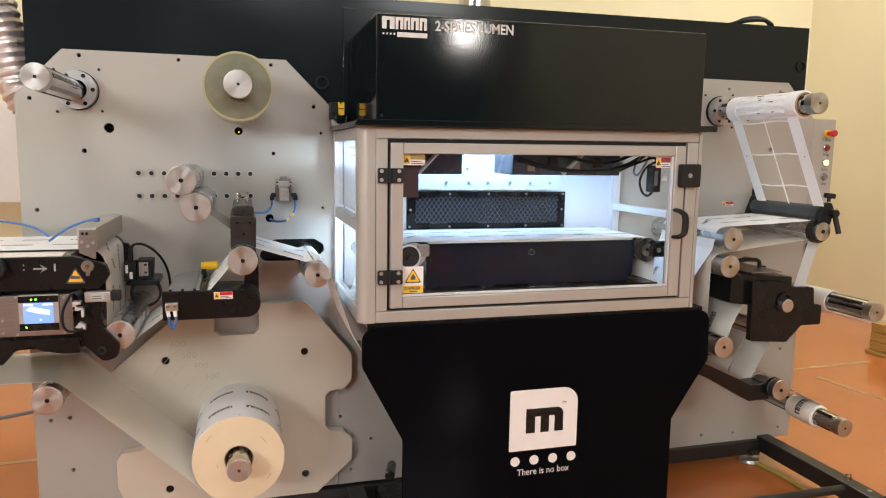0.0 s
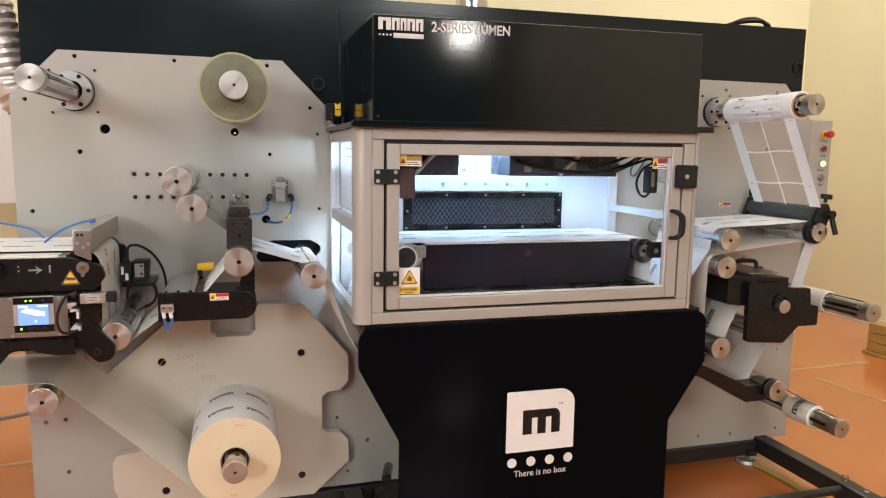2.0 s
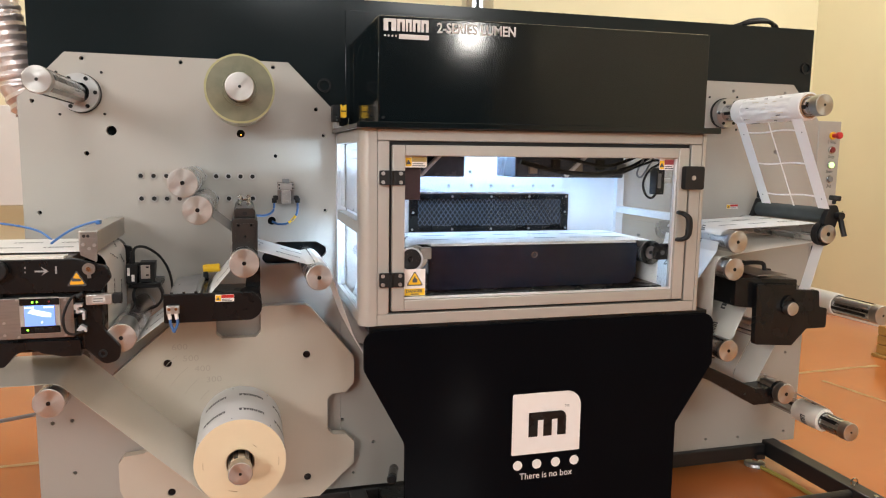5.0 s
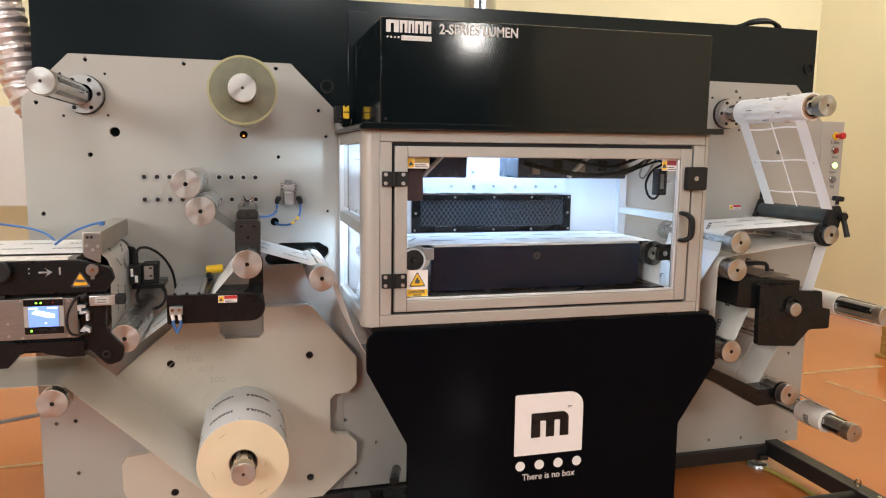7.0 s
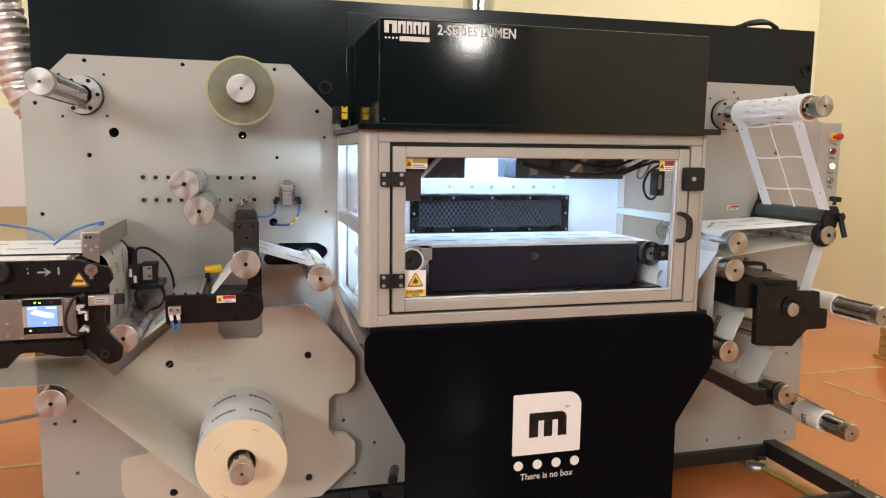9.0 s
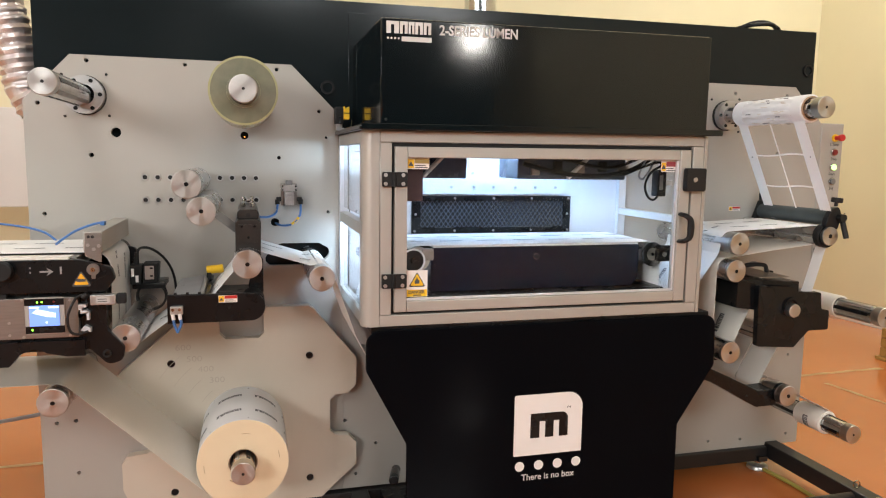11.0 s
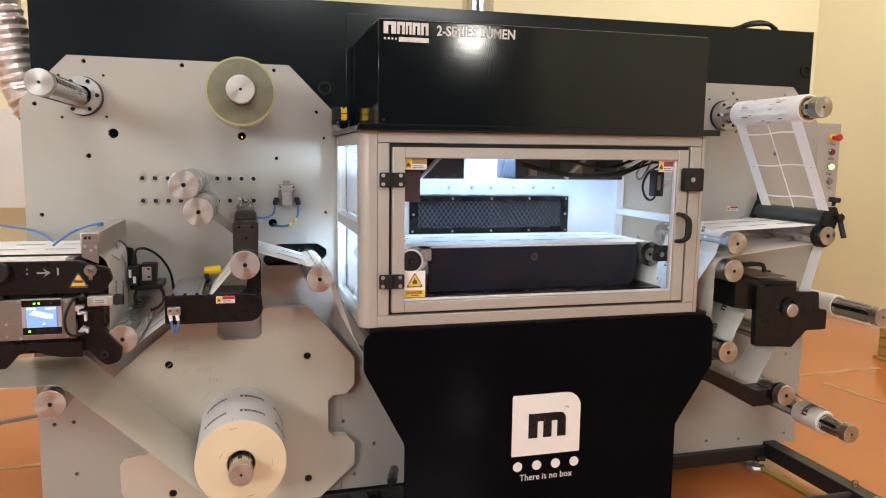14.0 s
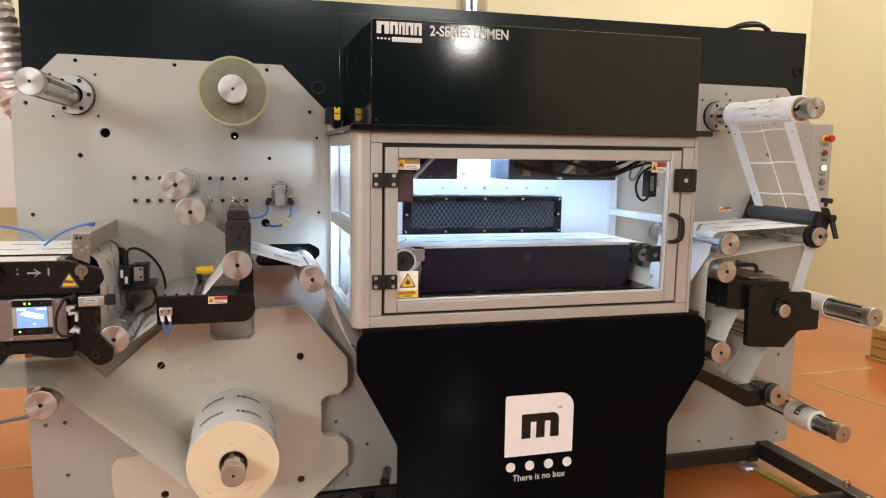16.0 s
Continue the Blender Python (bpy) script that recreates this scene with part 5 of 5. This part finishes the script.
# pressure valve on the plate
t = thing("air_valve", (.505, -.02, 1.12), "grey cast air valve with black elbows and blue hoses", "valve")
part("body", slab(rrect(.489, .518, 1.083, 1.125, .003), -.045, -.005, b=.002), ZINC, t)
part("cross_bar", box(.480, .527, -.038, -.005, 1.126, 1.146, .002), ZINC, t)
part("cap", slab(rrect(.493, .514, 1.1465, 1.160, .002), -.036, -.005, b=.002), CABLE, t)
part("bracket", box(.478, .529, -.006, 0, 1.08, 1.15, .001), STEEL, t)
part("port_boss", ycyl(.503, 1.104, .0075, -.052, -.045, 20), ZINC, t)
part("front_ridge", box(.494, .513, -.049, -.0452, 1.113, 1.122, .001), ZINC, t)
part("front_ridge", box(.497, .510, -.049, -.0452, 1.085, 1.094, .001), ZINC, t)
for x, z in ((.483, 1.142), (.524, 1.142), (.483, 1.131), (.524, 1.131)):
    part("screw", ycyl(x, z, .0028, -.0405, -.038, 10), CHROME, t)
for sx in (-1, 1):
    cx = .5035 + sx * .032
    part("elbow", box(cx - .008, cx + .008, -.035, -.018, 1.094, 1.108, .003), BLACKPL, t)
    part("elbow_leg", rod((cx + sx * .004, -.026, 1.10), (cx + sx * .004, -.026, 1.085), .0075, 14), BLACKPL, t)
part("hose", tube([(.4675, -.026, 1.088), (.463, -.03, 1.06), (.440, -.08, 1.05), (.41, -.15, 1.055)], .0036, 8), BLUE, t, "blue air hose")
part("hose", tube([(.5395, -.026, 1.088), (.536, -.03, 1.05), (.512, -.03, 1.022), (.48, -.01, 1.016), (.462, .01, 1.022)], .0036, 8), BLUE, t, "blue air hose")
part("hose_tag", tube([(.5330, -.0305, 1.044), (.522, -.0308, 1.030), (.510, -.0305, 1.0215)], .0043, 8), YELLOW, t, "yellow hose tag")

# ---- right-hand side: nip clamp, die unit, dancer arm ----
t = thing("pressure_roller", (2.26, -.2, 1.06), "dark grey rubber pressure roller with black clamp levers", "roller")
part("rubber_roller", rod((2.272, -.395, 1.0585), (2.272, -.045, 1.0585), .027, 32, b_edge=.002), RUBBER, t)
part("rear_bracket", slab(rounded([(2.22, .97), (2.26, .97), (2.32, 1.09), (2.27, 1.10)], [.01] * 4, 4), -.042, -.02), BLACKPL, t)
cl = part("clamp", slab(rounded([(2.212, 1.032), (2.262, 1.018), (2.278, 1.068), (2.264, 1.098), (2.238, 1.094), (2.220, 1.062)], [.010] * 6, 4), -.418, -.396, b=.003), BLACKPL, t)
part("lever", rod((2.273, -.42, 1.065), (2.280, -.44, .995), .0085, 14), BLACKPL, cl)
part("pivot", ycyl(2.266, 1.062, .013, -.438, -.405, 18), BLACKPL, cl)
part("thumb_screw", rod((2.256, -.41, 1.10), (2.258, -.41, 1.118), .006, 12), BLACKPL, cl)
part("thumb_knob", rod((2.258, -.41, 1.112), (2.260, -.41, 1.128), .0185, 18, b_edge=.003), BLACKPL, cl)
part("rear_knob", rod((2.275, -.035, 1.10), (2.275, -.035, 1.125), .012, 16), BLACKPL, t)
part("strap", ring(2.235, 1.001, .0325, .040, -.405, -.385, 36), BLACKPL, t)
part("wire", tube([(2.22, -.395, .992), (2.1, -.3, 1.008), (2.02, -.15, 1.012), (1.99, -.02, 1.014)], .002, 6), CABLE, t)
notice(2.155, 2.205, 1.055, 1.072, -.0006, rp, RED)

t = thing("die_unit", (2.1, -.2, .62), "black die-cutting unit with a round steel knob", "machine unit")
part("front_plate", slab(rounded([(1.972, .643), (2.117, .632), (2.172, .686), (2.251, .686), (2.250, .752), (2.218, .757), (2.212, .814), (2.112, .820), (2.115, .836), (1.966, .843)], [.008] * 10, 4), -.425, -.405, b=.003), BLACK, t)
part("upper_body", slab(rounded([(1.90, .770), (2.14, .738), (2.14, .850), (1.90, .862)], [.004] * 4, 2), -.404, -.03, b=.002), BLACK, t)
part("window", box(1.99, 2.11, -.39, -.05, .8625, .866, .001), STEEL, t)
part("knob", ycyl(2.089, .7615, .0225, -.452, -.4255, 32, b=.003), TURNED, t, "turned aluminium knob")
part("knob_guard", ring(2.094, .772, .022, .030, -.432, -.4252, 30), BLACK, t)
part("handle", tube([(1.995, -.30, .864), (1.995, -.30, .886), (2.02, -.30, .893), (2.07, -.30, .893), (2.09, -.30, .886), (2.095, -.30, .864)], .007, 10), BLACKPL, t, "black carrying handle")
part("gear", ycyl(2.185, .832, .045, -.15, -.12, 30), ZINC, t)
part("gear_guard", box(2.13, 2.245, -.16, -.11, .80, .845, .003), BLACK, t)
part("tie_rod", rod((1.985, -.404, .672), (1.985, -.10, .672), .009, 16), CHROME, t)
part("tie_rod", rod((2.0, -.41, .70), (2.0, -.02, .70), .011, 24), BARREL, t)
part("cutter_roll", rod((2.02, -.40, .80), (2.02, -.02, .80), .035, 28), BARREL, t)
part("back_leg", box(2.0, 2.2, -.03, 0, .66, .85, .003), BLACK, t)
bm = bmesh.new()
word_shape(bm, .066, .03, lambda u, v: (u, v, 0))
me_ = bpy.data.meshes.new("printed_word_large")
bm.to_mesh(me_)
bm.free()
me_.materials.append(INK)
DIE = Route([(1.80, .568), (1.895, .593), (1.912, .612), (1.943, .687), (1.985, .772), (2.01, .825), (2.035, .88)])
for k in range(-9, 2):
    ob = new("printed_word", me_)
    tagged(ob, "black printed word bar on the running white web", "print", "printed words on the web")
    RUNGS.append((ob, ("die", k)))

t = thing("dancer_arm", (2.0, -.2, .48), "black dancer arm with a polished end roller", "machine arm")
bm = slab(rounded([(1.74, .555), (1.76, .602), (1.84, .562), (2.026, .476), (2.097, .479), (2.102, .420), (2.021, .419), (1.844, .517)], [.01, .012, .01, .008, .010, .006, .01, .01], 4), -.385, -.315, b=.003)
part("arm", bm, BLACK, t)
part("spacer", rod((1.88, -.345, .60), (1.88, 0, .60), .02, 20), BLACK, t)
part("roller_sleeve", ycyl(2.113, .464, .0345, -.40, -.05, 40), BARREL, t)
part("end_ring", ring(2.113, .464, .030, .0352, -.398, -.386, 40), BLACK, t)
part("roller_end", ycyl(2.113, .464, .0345, -.425, -.4005, 40, b=.002), TURNED, t)
part("bolt", ycyl(2.113, .464, .0065, -.426, -.422, 16), BLACK, t)
for x, z in ((1.98, .462), (2.06, .450)):
    part("screw", ycyl(x, z, .004, -.3865, -.384, 10), DARK, t)

# ---- floor frame and feet ----
ff = thing("floor_frame", (1.5, 0, .10), "black welded floor frame under the press", "machine frame")
part("back_beam", box(-.20, 2.399, -.02, .05, .038, .0945, .004), FRAMEM, ff)
part("side_beam", box(2.40, 2.46, -.56, .05, .045, .108, .004), FRAMEM, ff)
part("side_beam", box(.70, .76, -.48, .019, .045, .0945, .004), FRAMEM, ff)
part("front_bar", rod((1.64, -.44, .085), (2.40, -.44, .085), .015, 16), FRAMEM, ff)
part("chain", ring(2.415, .128, .012, .015, -.445, -.440, 24), CHROME, ff, "small steel ring")
part("end_plate", box(2.395, 2.465, -.568, -.5605, .04, .112, .002), FRAMEM, ff)
part("bolt", rod((2.43, -.52, .108), (2.43, -.52, .113), .008, 12), CHROME, ff)
for x, y in ((2.372, .0), (.73, -.42), (2.43, -.53), (-.15, .02), (1.2, .02), (.73, .02)):
    t = thing("levelling_foot", (x, y, 0), "round steel levelling foot on a threaded stem", "machine foot", "levelling feet")
    bm = rod((x, y, 0), (x, y, .016), .042, 36, r2=.038, b_edge=.003)
    part("pad", bm, ZINC, t)
    part("stem", rod((x, y, .016), (x, y, .046), .010, 16), CHROME, t)
    part("nut", rod((x, y, .026), (x, y, .036), .017, 6), CHROME, t)
for x, y in ((2.37, .02),):
    part("foot_lug", box(x - .02, x + .02, -.035, -.0205, .04, .06), FRAMEM, ff)
t = thing("yellow_cable", (2.4, -.2, 0), "yellow cable lying on the floor beside the frame", "cable")
part("cable", tube([(2.33, .35, .008), (2.36, .05, .008), (2.39, -.2, .008), (2.37, -.45, .008), (2.33, -.7, .008)], .008, 8), mat("yellow_cable", (.42, .33, .07), (.36, .28, .06), .5), t)
t = thing("stop_pin", (.74, -.45, .30), "short dark steel pin beside the front panel", "pin")
part("pin", rod((.80, -.30, .29), (.764, -.44, .322), .014, 20, b_edge=.003), BLACK, t)
t = thing("floor_cable", (-.6, .4, .5), "light grey cable running to the machine plate", "cable")
part("cable", tube([(-.95, .05, .36), (-.55, .04, .395), (-.35, .03, .42), (-.24, .03, .435)], .006, 8), CABLE, t)


# ---- all that moves ----
def motions():
    steps = [0.5 * i for i in range(33)]
    for t, (x, y, z), r, spin in ROLLERS:
        walk(t, [(q, pose(x, y, z, 0, math.degrees(spin * SPEED * q / r), 0)) for q in steps])
    for t, x, z, w in SPINS:
        walk(t, [(q, pose(x, 0, z, 0, math.degrees(w * q), 0)) for q in steps])
    for ob, s, y in WORDS:
        walk(ob, [(q, ROUTE.placed(s + SPEED * q, y, .0009)) for q in steps])
    for ob, k in RUNGS:
        if isinstance(k, tuple):
            walk(ob, [(q, DIE.placed(.14 + PITCH * (k[1] + .45) + SPEED * q, -.265, .0012)) for q in steps])
        else:
            walk(ob, [(q, SPAN.placed(RUNG0 + PITCH * k + SPEED * q, 0, 0, .008)) for q in steps])


RUNG0 = 0.147
motions()
